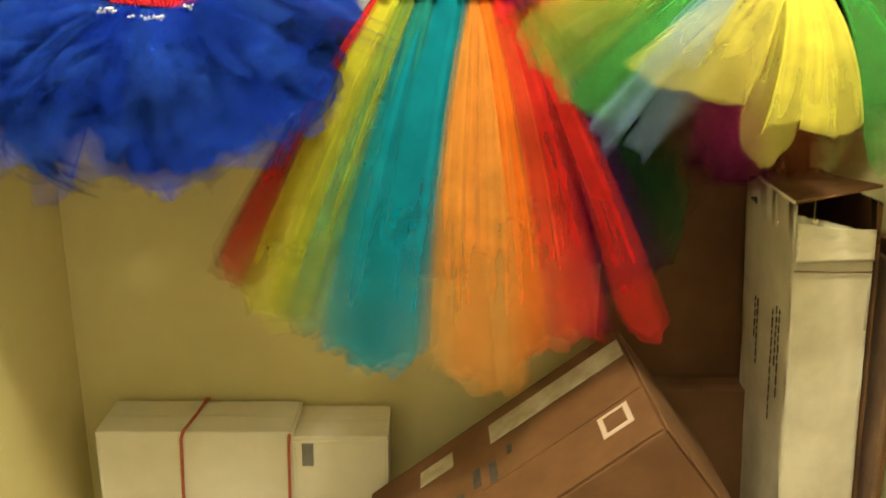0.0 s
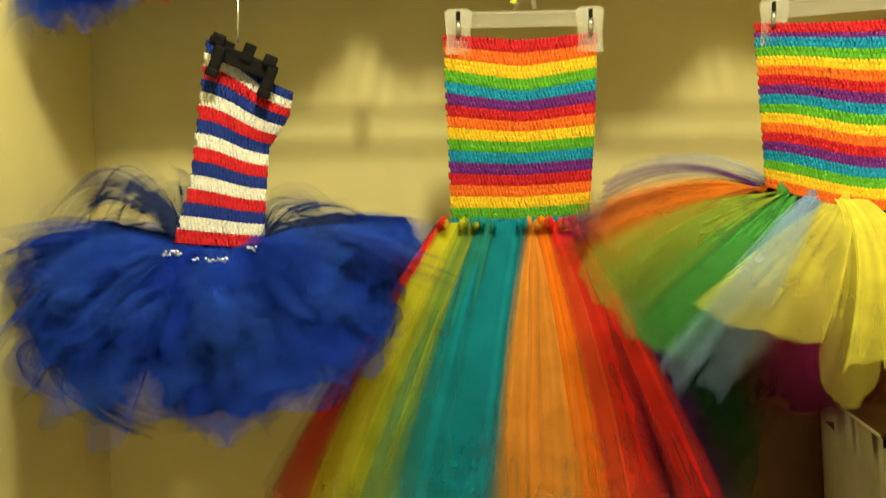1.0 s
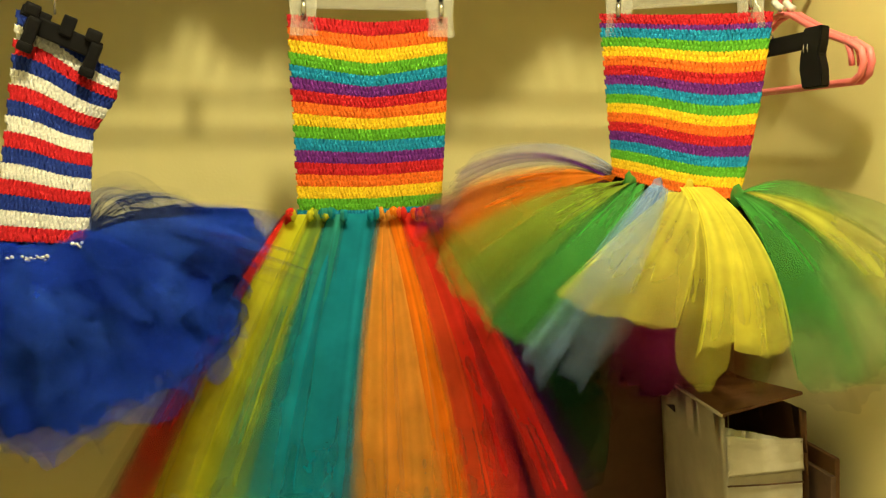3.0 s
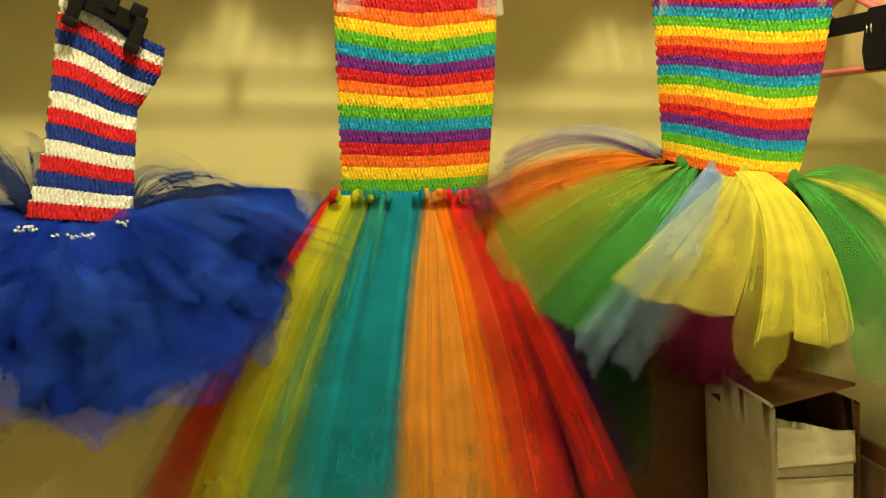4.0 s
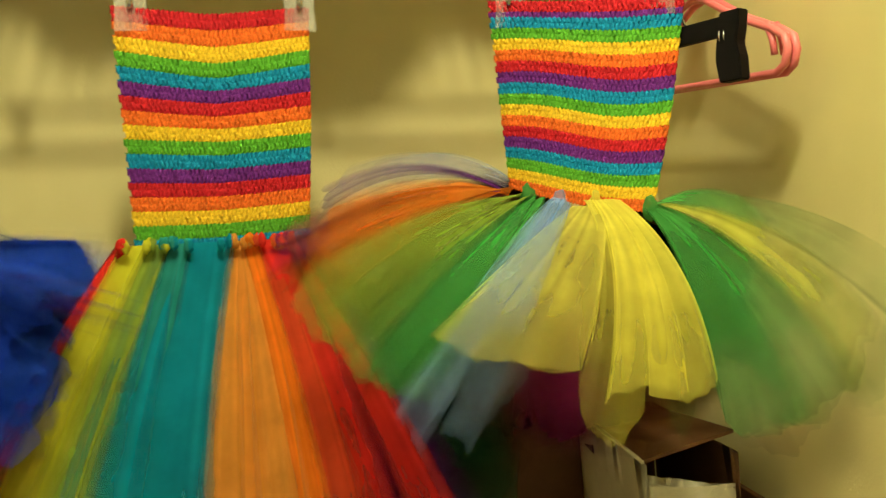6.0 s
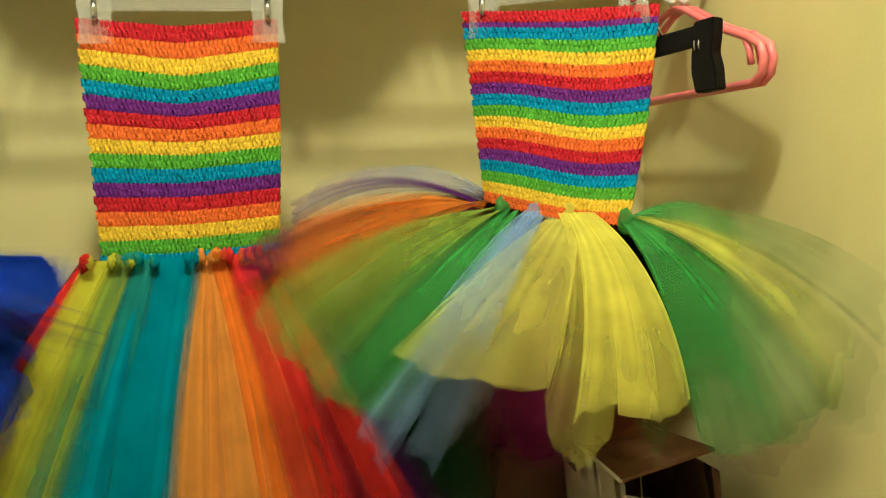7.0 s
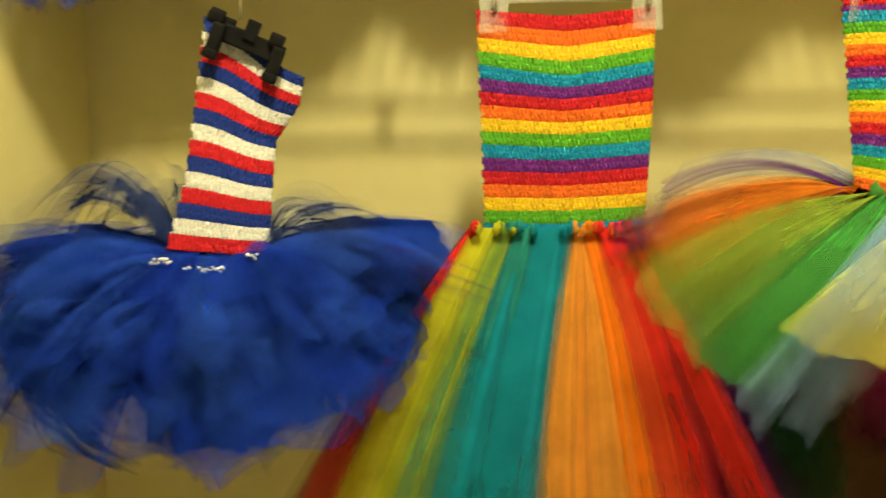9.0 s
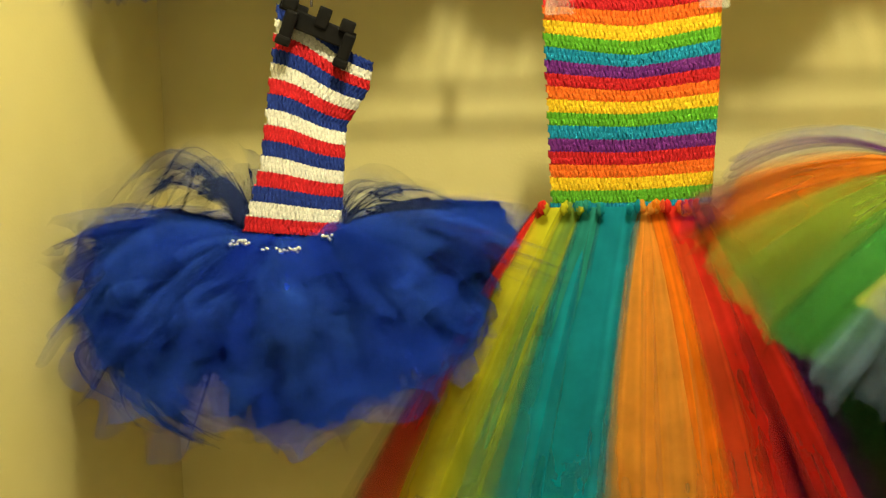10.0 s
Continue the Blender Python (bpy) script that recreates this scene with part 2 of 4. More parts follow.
def smooth_line(keys, v):
    """Points at v along a smooth line through a few keys."""
    k = np.array(keys, float)
    k = np.vstack([2 * k[0] - k[1], k, 2 * k[-1] - k[-2]])
    x = np.clip(v * (len(k) - 3), 0, len(k) - 3 - 1e-6)
    i = x.astype(int)
    f = (x - i)[:, None]
    a, b, c, d = k[i], k[i + 1], k[i + 2], k[i + 3]
    return 0.5 * (2 * b + (c - a) * f + (2 * a - 5 * b + 4 * c - d) * f**2 + (3 * b - a - 3 * c + d) * f**3)


def fan(parent, waist, hem, bulge, net, folds, amp, rng, crisp=True, thin=0.3, frill=0.012, nu=22):
    """A sheet of net gathered between two points at the waist and spread along a hem; where its folds
    turn edge-on the net is seen through more threads and gets denser, like the turned-in side edges."""
    nv = folds * 10 + 1
    v = np.linspace(0, 1, nv)
    ph = [rng.uniform(0, 6.28) for _ in range(6)]
    f = [folds * rng.uniform(0.5, 0.8), folds * rng.uniform(0.9, 1.15), folds * rng.uniform(1.5, 2.0)]
    top = np.array(waist[0]) + (np.array(waist[1]) - np.array(waist[0])) * v[:, None]
    low = smooth_line(hem, v + 0.25 / folds * 0.3 * np.sin(2 * math.pi * f[1] * v + ph[0]))
    length = 1 + frill * (np.sin(2 * math.pi * f[0] * v + ph[1]) + 0.5 * np.sin(2 * math.pi * f[2] * v + ph[2]))[:, None]
    low = top + (low - top) * length
    mid = top + (low - top) * 0.45 + np.array(bulge)
    wave = 0.7 * np.sin(2 * math.pi * f[0] * v + ph[3]) + 0.4 * np.sin(2 * math.pi * f[1] * v + ph[4]) + 0.12 * np.sin(2 * math.pi * f[2] * v + ph[5])
    slope = np.abs(np.gradient(wave))
    slope /= slope.max()
    out = np.zeros((nu, nv, 3))
    for i, t in enumerate(np.linspace(0, 1, nu)):
        p = (1 - t) ** 2 * top + 2 * t * (1 - t) * mid + t**2 * low
        side = np.gradient(p, axis=0)
        fall = 2 * (1 - t) * (mid - top) + 2 * t * (low - mid)
        n = np.cross(fall, side)
        n /= np.linalg.norm(n, axis=1)[:, None] + 1e-9
        drift = np.interp(v + 0.03 * math.sin(3 * t + ph[0]), v, wave)
        out[i] = p + n * (drift * amp * (0.15 + 0.85 * t))[:, None]
    out[..., 0] = np.clip(out[..., 0], -0.602, 0.594)
    out[..., 1] = np.minimum(out[..., 1], 0.188)
    ob = grid_part("tulle_strip", out, NET[net], parent)
    t = np.linspace(0, 1, nu)[:, None]
    edge = np.minimum(v, 1 - v)[None, :]
    rim = 1 + 0.5 * np.exp(-((edge / 0.025) ** 2)) if crisp else 0.25 + 0.75 * np.clip(edge * 4.5, 0, 1)
    dense = (1.6 - 0.85 * t**0.6) * (0.9 + 0.32 * slope[None, :] ** 2) * rim * (1 - thin * t**3)
    attr = ob.data.attributes.new("gather", "FLOAT", "POINT")
    attr.data.foreach_set("value", dense.ravel())
    return ob


def knot(parent, at, net, size):
    bm = bmesh.new()
    bmesh.ops.create_uvsphere(bm, u_segments=8, v_segments=6, radius=1, matrix=Matrix.Translation(at) @ Matrix.Diagonal((size * 0.6, size * 0.6, size * 1.1, 1)))
    for vert in bm.verts:
        vert.co += Vector((noise.noise(vert.co * 240), noise.noise(vert.co * 260 + Vector((3, 1, 2))), noise.noise(vert.co * 220))) * size * 0.4
    ob = part("knot", bm, NET[net], parent, smooth=True)
    attr = ob.data.attributes.new("gather", "FLOAT", "POINT")
    attr.data.foreach_set("value", [1.5] * len(ob.data.vertices))
    return ob


def along(keys, s):
    """Smooth values from a few (s, x, y, z) keys."""
    keys = np.array(keys, float)
    return np.stack([np.interp(s, keys[:, 0], keys[:, k]) for k in (1, 2, 3)], -1)


# across a stitch: place, how deep the slit is; down a row: place, how full the yarn is, how far the slit opens
ACROSS = ((0.0, 1.0), (0.1, 0.2), (0.22, 0.0), (0.5, -0.05), (0.78, 0.0), (0.9, 0.2))
DOWN = ((0.0, 0.72, 0.0), (0.16, 0.9, 0.7), (0.42, 1.0, 1.0), (0.7, 0.97, 1.0), (0.88, 0.85, 0.6))


def bodice(parent, left, right, bands, stitches, depth, sag, tilt):
    """A stretchy crochet tube, one stripe of yarn after another; each stripe has two rows of raised stitches."""
    made = place(new("bodice"), parent)
    made.empty_display_size = 0.02
    total = sum(n for _, n in bands)
    row = 0
    for colour, n in bands:
        levels = [(row + r, q, full, slit) for r in range(n) for q, full, slit in DOWN] + [(row + n - 1, 1.0, 0.72, 0.0)]
        wide_n = stitches * len(ACROSS) + 1
        pts = np.zeros((len(levels), wide_n + stitches, 3))
        for i, (r, q, full, slit) in enumerate(levels):
            s = (r + q) / total
            a, b = along(left, s), along(right, s)
            across = b - a
            wide = np.linalg.norm(across)
            facing = np.cross(across / wide, (0, 0, 1))
            lean = 0.16 * (q - 0.5) * (1 if r % 2 else -1)
            for j in range(wide_n):
                c, (k, gap) = j // len(ACROSS), ACROSS[j % len(ACROSS)]
                seam = q in (0.0, 1.0)
                at = r + q if seam else r + 0.5
                one = noise.noise(Vector((c * 1.73 + 0.3, at * 2.17, total)))
                two = 0.0 if seam else noise.noise(Vector((c * 2.91, at * 1.37 + 0.2, total + 7.5)))
                stagger = 0.5 * (r % 2) * (not seam) + lean * (not seam)
                u = min(max((c + k + stagger + 0.22 * two) / stitches, 0.0), 1.0)
                fuzz = noise.noise(Vector((u * 330, (r + q) * 5.0, total)))
                rise = 0.0022 * full * (1 + 0.2 * one) - 0.0036 * gap * slit * max(0.0, 0.9 + 1.2 * two) + 0.0012 * fuzz
                round_ = math.sqrt(max(0.0, 1 - (2 * u - 1) ** 2))
                p = a + across * u + facing * (depth * round_**0.8 + rise)
                if u < 0.03 or u > 0.97:
                    p = p + across / wide * rise * (0.35 if u > 0.5 else -0.35)
                p[2] += -sag(u, s) + tilt(u, s) + 0.0008 * one + (0.0009 * math.cos(2 * math.pi * k) if seam else 0.0) + 0.0007 * fuzz
                pts[i, j] = p
            for j in range(stitches):
                u = 1 - (j + 0.5) / stitches
                p = a + across * u - facing * depth * 0.6 * math.sqrt(max(0.0, 1 - (2 * u - 1) ** 2))
                p[2] += -sag(u, s) + tilt(u, s)
                pts[i, wide_n + j] = p
        grid_part("knit_stripe", pts, YARN[colour], made, colour + " crochet yarn stripe", wrap=True)
        row += n
    return made


# ---- the closet and the room in front of it ----
LEFT, RIGHT, BACK, FRONT, TOP = -0.61, 0.60, 0.20, -0.50, 2.75


def structure(name, size, at, mat, label):
    ob = part(name, box_bm(size, 0.0), mat, None)
    ob.location = at
    return tagged(ob, label, name.split("_")[0], kind="structure")


structure("floor", (5.2, 4.4, 0.1), (0, -1.4, -0.05), CARPET, "beige carpeted floor of room and closet")
structure("ceiling", (5.2, 4.4, 0.1), (0, -1.4, TOP + 0.05), CEILING, "white painted ceiling over room and closet")
structure("wall_back", (RIGHT - LEFT + 0.2, 0.1, TOP), ((LEFT + RIGHT) / 2, BACK + 0.05, TOP / 2), WALL, "cream painted back wall of the closet")
structure("wall_closet_left", (0.1, BACK - FRONT, TOP), (LEFT - 0.05, (BACK + FRONT) / 2, TOP / 2), WALL, "cream painted side wall of the closet")
structure("wall_closet_right", (0.1, BACK - FRONT, TOP), (RIGHT + 0.05, (BACK + FRONT) / 2, TOP / 2), WALL, "cream painted side wall of the closet")
structure("wall_front_left", (1.2, 0.1, TOP), (LEFT - 0.1 - 0.6, FRONT + 0.05, TOP / 2), ROOM, "cream painted room wall beside the closet")
structure("wall_front_right", (1.2, 0.1, TOP), (RIGHT + 0.1 + 0.6, FRONT + 0.05, TOP / 2), ROOM, "cream painted room wall beside the closet")
structure("wall_room_left", (0.1, 2.6, TOP), (-1.86, FRONT - 1.3, TOP / 2), ROOM, "cream painted room wall")
structure("wall_room_right", (0.1, 2.6, TOP), (1.85, FRONT - 1.3, TOP / 2), ROOM, "cream painted room wall")
structure("wall_room_rear", (3.9, 0.1, TOP), (0, FRONT - 2.65, TOP / 2), ROOM, "cream painted room wall behind the viewer")


# ---- wire shelf with its hanging rail ----
RAIL_Z = 1.722
shelf = thing("wire_shelf", (0, 0.1, RAIL_Z), "white coated wire closet shelf with hanging rail", "shelf")


def shelf_bar(name, a, b, r):
    off = Vector((0, 0.1, RAIL_Z))
    part(name, tube_bm([Vector(a) - off, Vector(b) - off], r, 8), WHITE_WIRE, shelf, smooth=True)


shelf_bar("rail", (LEFT, 0, RAIL_Z), (RIGHT - 0.004, 0, RAIL_Z), 0.0046)
shelf_bar("rail", (LEFT, 0, RAIL_Z + 0.042), (RIGHT, 0, RAIL_Z + 0.042), 0.0035)
shelf_bar("back_wire", (LEFT, 0.192, RAIL_Z + 0.042), (RIGHT, 0.192, RAIL_Z + 0.042), 0.003)
for k in range(-1, 4):
    x = -0.163 + 0.2865 * (k - 0)
    if LEFT < x < RIGHT:
        bm = box_bm((0.012, 0.006, 0.05), 0.002, (x, 0.0 - 0.1 + 0.004, 0.022))
        part("rail_bracket", bm, WHITE_WIRE, shelf)
for k in range(46):
    x = LEFT + 0.014 + k * 0.0262
    shelf_bar("deck_wire", (x, 0.0, RAIL_Z + 0.046), (x, 0.196, RAIL_Z + 0.046), 0.0014)

# ---- dresses ----
def hook_points(top, reach, foot, n=14):
    """A hanger hook over the rail at top, then down to foot."""
    c = Vector(top)
    pts = []
    for k in range(n):
        a = math.radians(-30 + 210 * k / (n - 1))
        pts.append((c.x + reach.x * math.cos(a), c.y + reach.y * math.cos(a), c.z + 0.011 * math.sin(a)))
    pts.append(((pts[-1][0] + foot[0]) / 2, (pts[-1][1] + foot[1]) / 2, (pts[-1][2] * 0.6 + foot[2] * 0.4)))
    pts.append(foot)
    return pts


def clear_hanger(a, b, tab, label):
    """A clear plastic clip hanger whose bar runs from a to b."""
    a, b = Vector(a), Vector(b)
    mid = (a + b) / 2
    h = thing("clip_hanger", mid, label, "hanger", "clip hangers on the rail")
    axis = (b - a).normalized()
    yaw = math.atan2(axis.y, axis.x)
    roll = math.asin(axis.z)
    turn = Euler((0, -roll, yaw)).to_matrix().to_4x4()
    long = (b - a).length
    bm = box_bm((long - 0.03, 0.004, 0.0035), 0.001, (0, 0, 0.008))
    box_bm((long - 0.03, 0.004, 0.0035), 0.001, (0, 0, -0.009), bm=bm)
    box_bm((long - 0.03, 0.0018, 0.016), 0.0005, bm=bm)
    place_local(part("bar", bm, CLEAR, h), turn)
    for side in (-1, 1):
        x = side * (long / 2 - 0.011)
        bm = bmesh.new()
        for y0 in (-0.006, 0.006):
            ring = [(-0.017, 0.009), (-0.012, 0.013), (0.012, 0.013), (0.017, 0.009), (0.0145, -0.02), (0.0165, -0.042), (-0.0165, -0.042), (-0.0145, -0.02)]
            lo = [bm.verts.new((x + px, y0 - 0.0012, pz)) for px, pz in ring]
            hi = [bm.verts.new((x + px, y0 + 0.0012, pz)) for px, pz in ring]
            bm.faces.new(lo)
            bm.faces.new(hi[::-1])
            for k in range(8):
                bm.faces.new((lo[k], hi[k], hi[(k + 1) % 8], lo[(k + 1) % 8]))
        clip = place_local(part("clip", bm, CLEAR, h, "clear plastic clip"), turn)
        bm = tube_bm([(x, -0.0085, -0.003), (x, -0.0105, -0.009), (x, -0.0105, -0.016), (x, -0.008, -0.02)], 0.0032, 6)
        sp = part("spring", bm, STEEL, clip, "steel clip spring", smooth=True)
        bm = box_bm((0.005, 0.003, 0.011), 0.001, (x, -0.0075, 0.004))
        part("slot", bm, BLACK_PLASTIC, clip)
    rail = Vector((mid.x, 0.0, RAIL_Z + 0.0055)) - mid
    reach = Vector((0.003, 0.0125, 0))
    pts = hook_points(rail, reach, (0.014, 0.0, 0.012))
    part("hook", tube_bm(pts, 0.0032, 8), CLEAR, h, smooth=True)
    part("neck", tube_bm([(-0.002, 0, 0.036), (-0.012, 0, 0.011)], 0.0028, 8), CLEAR, h, smooth=True)
    if tab is not None:
        side, mat = tab
        bm = box_bm((0.008, 0.007, 0.017), 0.002, (side * 0.011, -0.003, 0.026), Matrix.Rotation(side * -0.35, 4, "Y"))
        part("size_tab", bm, mat, h, "coloured plastic size tab")
    return h


def place_local(ob, m):
    ob.matrix_local = m
    return ob


R = random.Random(7)

# rainbow dress with the long skirt
long_dress = thing("tutu_dress", (0, 0, 0), "rainbow striped crochet top with long multicoloured tulle skirt", "dress", "dresses on the rail")
RAINBOW = ["red", "orange", "yellow", "green", "teal", "purple"]
bands = [(RAINBOW[k % 6], 2) for k in range(16)] + [("teal", 1)]
bodice(long_dress, [(0, -0.087, 0.0, 1.652), (0.5, -0.082, 0.006, 1.535), (1, -0.078, 0.012, 1.416)],
       [(0, 0.105, 0.004, 1.653), (0.5, 0.103, 0.006, 1.537), (1, 0.097, 0.010, 1.421)], bands, 42, 0.013,
       lambda u, s: (1 - abs(2 * u - 1) ** 1.25) * float(np.interp(s, (0, 0.22, 0.55, 1), (0.009, 0.015, 0.006, 0.002))), lambda u, s: 0)
clear_hanger((-0.078, -0.004, 1.669), (0.106, -0.001, 1.671), (-1, YELLOW_TAB), "clear plastic clip hanger with yellow size tab holding a dress")

X = (1, 0, 0)
# colour, layers, x at the waist, hem keys, folds, how much the hem thins out
LONG = [
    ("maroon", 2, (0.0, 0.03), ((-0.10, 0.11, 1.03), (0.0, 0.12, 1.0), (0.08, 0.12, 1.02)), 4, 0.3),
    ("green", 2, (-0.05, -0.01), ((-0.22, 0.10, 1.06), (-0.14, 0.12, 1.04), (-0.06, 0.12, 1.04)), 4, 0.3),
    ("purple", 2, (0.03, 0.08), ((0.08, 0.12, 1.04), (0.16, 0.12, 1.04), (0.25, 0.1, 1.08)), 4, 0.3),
    # brown and umber fans: the wall's shade beside the skirt, drawn as dark net
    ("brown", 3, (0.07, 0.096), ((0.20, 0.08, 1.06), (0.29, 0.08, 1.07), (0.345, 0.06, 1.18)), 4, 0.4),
    ("shade_umber", 3, (0.06, 0.096), ((0.18, 0.10, 1.04), (0.29, 0.10, 1.04), (0.37, 0.09, 1.14)), 4, 0.5),
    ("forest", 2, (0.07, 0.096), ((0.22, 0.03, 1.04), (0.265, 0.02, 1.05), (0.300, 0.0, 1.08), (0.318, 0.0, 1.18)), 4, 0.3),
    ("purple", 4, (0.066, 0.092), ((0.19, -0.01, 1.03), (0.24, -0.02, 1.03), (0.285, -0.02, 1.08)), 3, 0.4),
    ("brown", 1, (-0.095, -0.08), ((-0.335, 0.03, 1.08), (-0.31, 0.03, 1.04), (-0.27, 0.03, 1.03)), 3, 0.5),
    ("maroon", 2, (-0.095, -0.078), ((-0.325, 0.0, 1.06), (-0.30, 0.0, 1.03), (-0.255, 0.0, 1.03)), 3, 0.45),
    ("red", 2, (-0.095, -0.080), ((-0.312, -0.04, 1.08), (-0.29, -0.045, 1.045), (-0.25, -0.045, 1.04)), 3, 0.3),
    ("sea", 2, (-0.055, -0.040), ((-0.225, -0.085, 1.015), (-0.19, -0.09, 0.992), (-0.15, -0.10, 0.995)), 3, 0.55),
    ("leaf", 2, (-0.065, -0.042), ((-0.235, -0.08, 1.02), (-0.20, -0.085, 1.0), (-0.165, -0.09, 1.0)), 3, 0.6),
    ("lime", 3, (-0.090, -0.058), ((-0.279, -0.075, 1.05), (-0.26, -0.08, 1.02), (-0.205, -0.085, 1.01)), 3, 0.35),
    ("lime", 2, (-0.068, -0.040), ((-0.25, -0.08, 1.02), (-0.22, -0.085, 1.005), (-0.18, -0.09, 1.01)), 3, 0.6),
    ("sea", 2, (-0.046, -0.020), ((-0.172, -0.105, 0.995), (-0.135, -0.11, 0.985), (-0.09, -0.115, 0.985)), 3, 0.3),
    ("teal", 4, (-0.044, 0.012), ((-0.170, -0.115, 0.998), (-0.11, -0.12, 0.968), (-0.045, -0.12, 0.975)), 4, 0.25),
    ("teal", 4, (-0.030, 0.021), ((-0.130, -0.125, 0.975), (-0.066, -0.13, 0.968), (-0.022, -0.12, 1.0)), 4, 0.3),
    ("red", 3, (0.040, 0.074), ((0.13, -0.085, 1.0), (0.17, -0.09, 0.995), (0.20, -0.09, 1.0)), 3, 0.4),
    ("crimson", 1, (0.056, 0.076), ((0.165, -0.06, 0.998), (0.20, -0.065, 0.99), (0.228, -0.06, 1.0)), 2, 0.2),
    ("scarlet", 4, (0.034, 0.064), ((0.085, -0.10, 0.985), (0.13, -0.105, 0.995), (0.168, -0.10, 1.005)), 4, 0.35),
    ("red", 4, (0.060, 0.082), ((0.208, -0.075, 1.022), (0.252, -0.08, 0.974), (0.287, -0.07, 1.004)), 3, 0.25),
    ("apricot", 3, (0.013, 0.034), ((-0.030, -0.13, 0.975), (0.012, -0.135, 0.962), (0.065, -0.13, 0.94)), 4, 0.5),
    ("apricot", 3, (0.014, 0.040), ((-0.008, -0.13, 0.945), (0.055, -0.135, 0.925), (0.10, -0.13, 0.935)), 4, 0.45),
    ("orange", 3, (0.026, 0.042), ((0.075, -0.115, 0.955), (0.10, -0.12, 0.985), (0.125, -0.115, 1.0)), 3, 0.5),
]
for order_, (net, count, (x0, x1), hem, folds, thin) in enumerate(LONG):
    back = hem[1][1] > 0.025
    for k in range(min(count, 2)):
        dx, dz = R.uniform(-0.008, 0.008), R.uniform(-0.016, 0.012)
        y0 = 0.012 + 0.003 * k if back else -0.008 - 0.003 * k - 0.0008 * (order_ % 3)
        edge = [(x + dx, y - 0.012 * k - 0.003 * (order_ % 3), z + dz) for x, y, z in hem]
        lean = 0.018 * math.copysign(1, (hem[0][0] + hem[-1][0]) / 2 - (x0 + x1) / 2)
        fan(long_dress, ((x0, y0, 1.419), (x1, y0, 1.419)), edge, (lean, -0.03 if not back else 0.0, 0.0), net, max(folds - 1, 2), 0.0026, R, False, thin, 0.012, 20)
    if not back and hem[1][1] < -0.03:
        for x in (x0 + 0.006, x1 - 0.006):
            knot(long_dress, (x, -0.024, 1.419 + R.uniform(-0.002, 0.002)), net, 0.0065)

# rainbow dress with the short puffed skirt, turned on its hanger
short_dress = thing("tutu_dress", (0, 0, 0), "rainbow striped crochet top with short puffed multicoloured tulle skirt", "dress", "dresses on the rail")
order = ["red", "purple", "teal", "green", "yellow", "orange", "red", "purple", "teal", "green", "yellow", "orange", "red", "purple", "teal", "green", "yellow", "orange"]
rows = [2, 1, 2, 2, 2, 2, 2, 2, 2, 2, 2, 2, 2, 2, 2, 2, 2, 2]
bodice(short_dress, [(0, 0.298, 0.006, 1.662), (0.5, 0.307, 0.0, 1.56), (1, 0.316, -0.006, 1.462)],
       [(0, 0.480, -0.088, 1.655), (0.5, 0.460, -0.1, 1.545), (1, 0.432, -0.112, 1.436)], list(zip(order, rows)), 42, 0.014,
       lambda u, s: 0.004 * math.sin(math.pi * u), lambda u, s: 0.004 * math.sin(6.28 * u) * math.sin(3.0 * s))
clear_hanger((0.309, -0.004, 1.675), (0.464, -0.086, 1.678), (1, ORANGE_TAB), "clear plastic clip hanger with orange size tab holding a dress")

# under layers: colour, layers, start, control, end, width at start and end, pleats, how much the hem thins out
SHORT = [
    ("magenta", 3, (0.352, -0.06, 1.44), (0.345, -0.11, 1.34), (0.340, -0.10, 1.178), 0.02, 0.075, 2, 0.95),
    ("magenta", 2, (0.352, -0.06, 1.44), (0.32, -0.11, 1.34), (0.302, -0.10, 1.205), 0.02, 0.07, 2, 0.95),
    ("brown", 3, (0.39, -0.08, 1.44), (0.40, -0.12, 1.32), (0.42, -0.11, 1.185), 0.02, 0.11, 2, 0.8),
    ("brown", 2, (0.40, -0.06, 1.44), (0.44, -0.04, 1.30), (0.48, -0.04, 1.19), 0.02, 0.12, 3, 0.8),
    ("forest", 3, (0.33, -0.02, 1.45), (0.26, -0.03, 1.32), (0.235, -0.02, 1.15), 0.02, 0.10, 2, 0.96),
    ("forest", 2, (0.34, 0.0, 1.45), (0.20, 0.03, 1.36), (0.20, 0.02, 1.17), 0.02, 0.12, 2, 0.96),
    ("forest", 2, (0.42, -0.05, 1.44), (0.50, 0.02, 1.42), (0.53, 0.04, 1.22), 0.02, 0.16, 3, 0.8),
    # umber layers stand in for shade under the skirt and block the bulb
    ("shade_umber", 2, (0.33, -0.02, 1.45), (0.285, -0.05, 1.36), (0.29, -0.04, 1.19), 0.02, 0.12, 2, 0.9),
    ("shade_umber", 3, (0.36, -0.02, 1.45), (0.36, -0.06, 1.36), (0.36, -0.03, 1.17), 0.02, 0.12, 2, 0.9),
    ("shade_umber", 3, (0.36, -0.01, 1.45), (0.34, 0.05, 1.34), (0.40, 0.05, 1.15), 0.02, 0.15, 2, 0.9),
    ("shade_umber", 3, (0.40, -0.03, 1.45), (0.46, 0.06, 1.38), (0.47, 0.06, 1.15), 0.02, 0.15, 2, 0.85),
    ("shade_umber", 3, (0.35, -0.01, 1.45), (0.20, 0.06, 1.46), (0.17, 0.08, 1.28), 0.02, 0.15, 2, 0.7),
    ("maroon", 2, (0.37, 0.0, 1.45), (0.39, 0.08, 1.36), (0.38, 0.08, 1.20), 0.02, 0.14, 2, 0.9),
    ("orange", 2, (0.34, 0.0, 1.455), (0.28, 0.1, 1.45), (0.22, 0.12, 1.30), 0.02, 0.14, 3, 0.7),
]
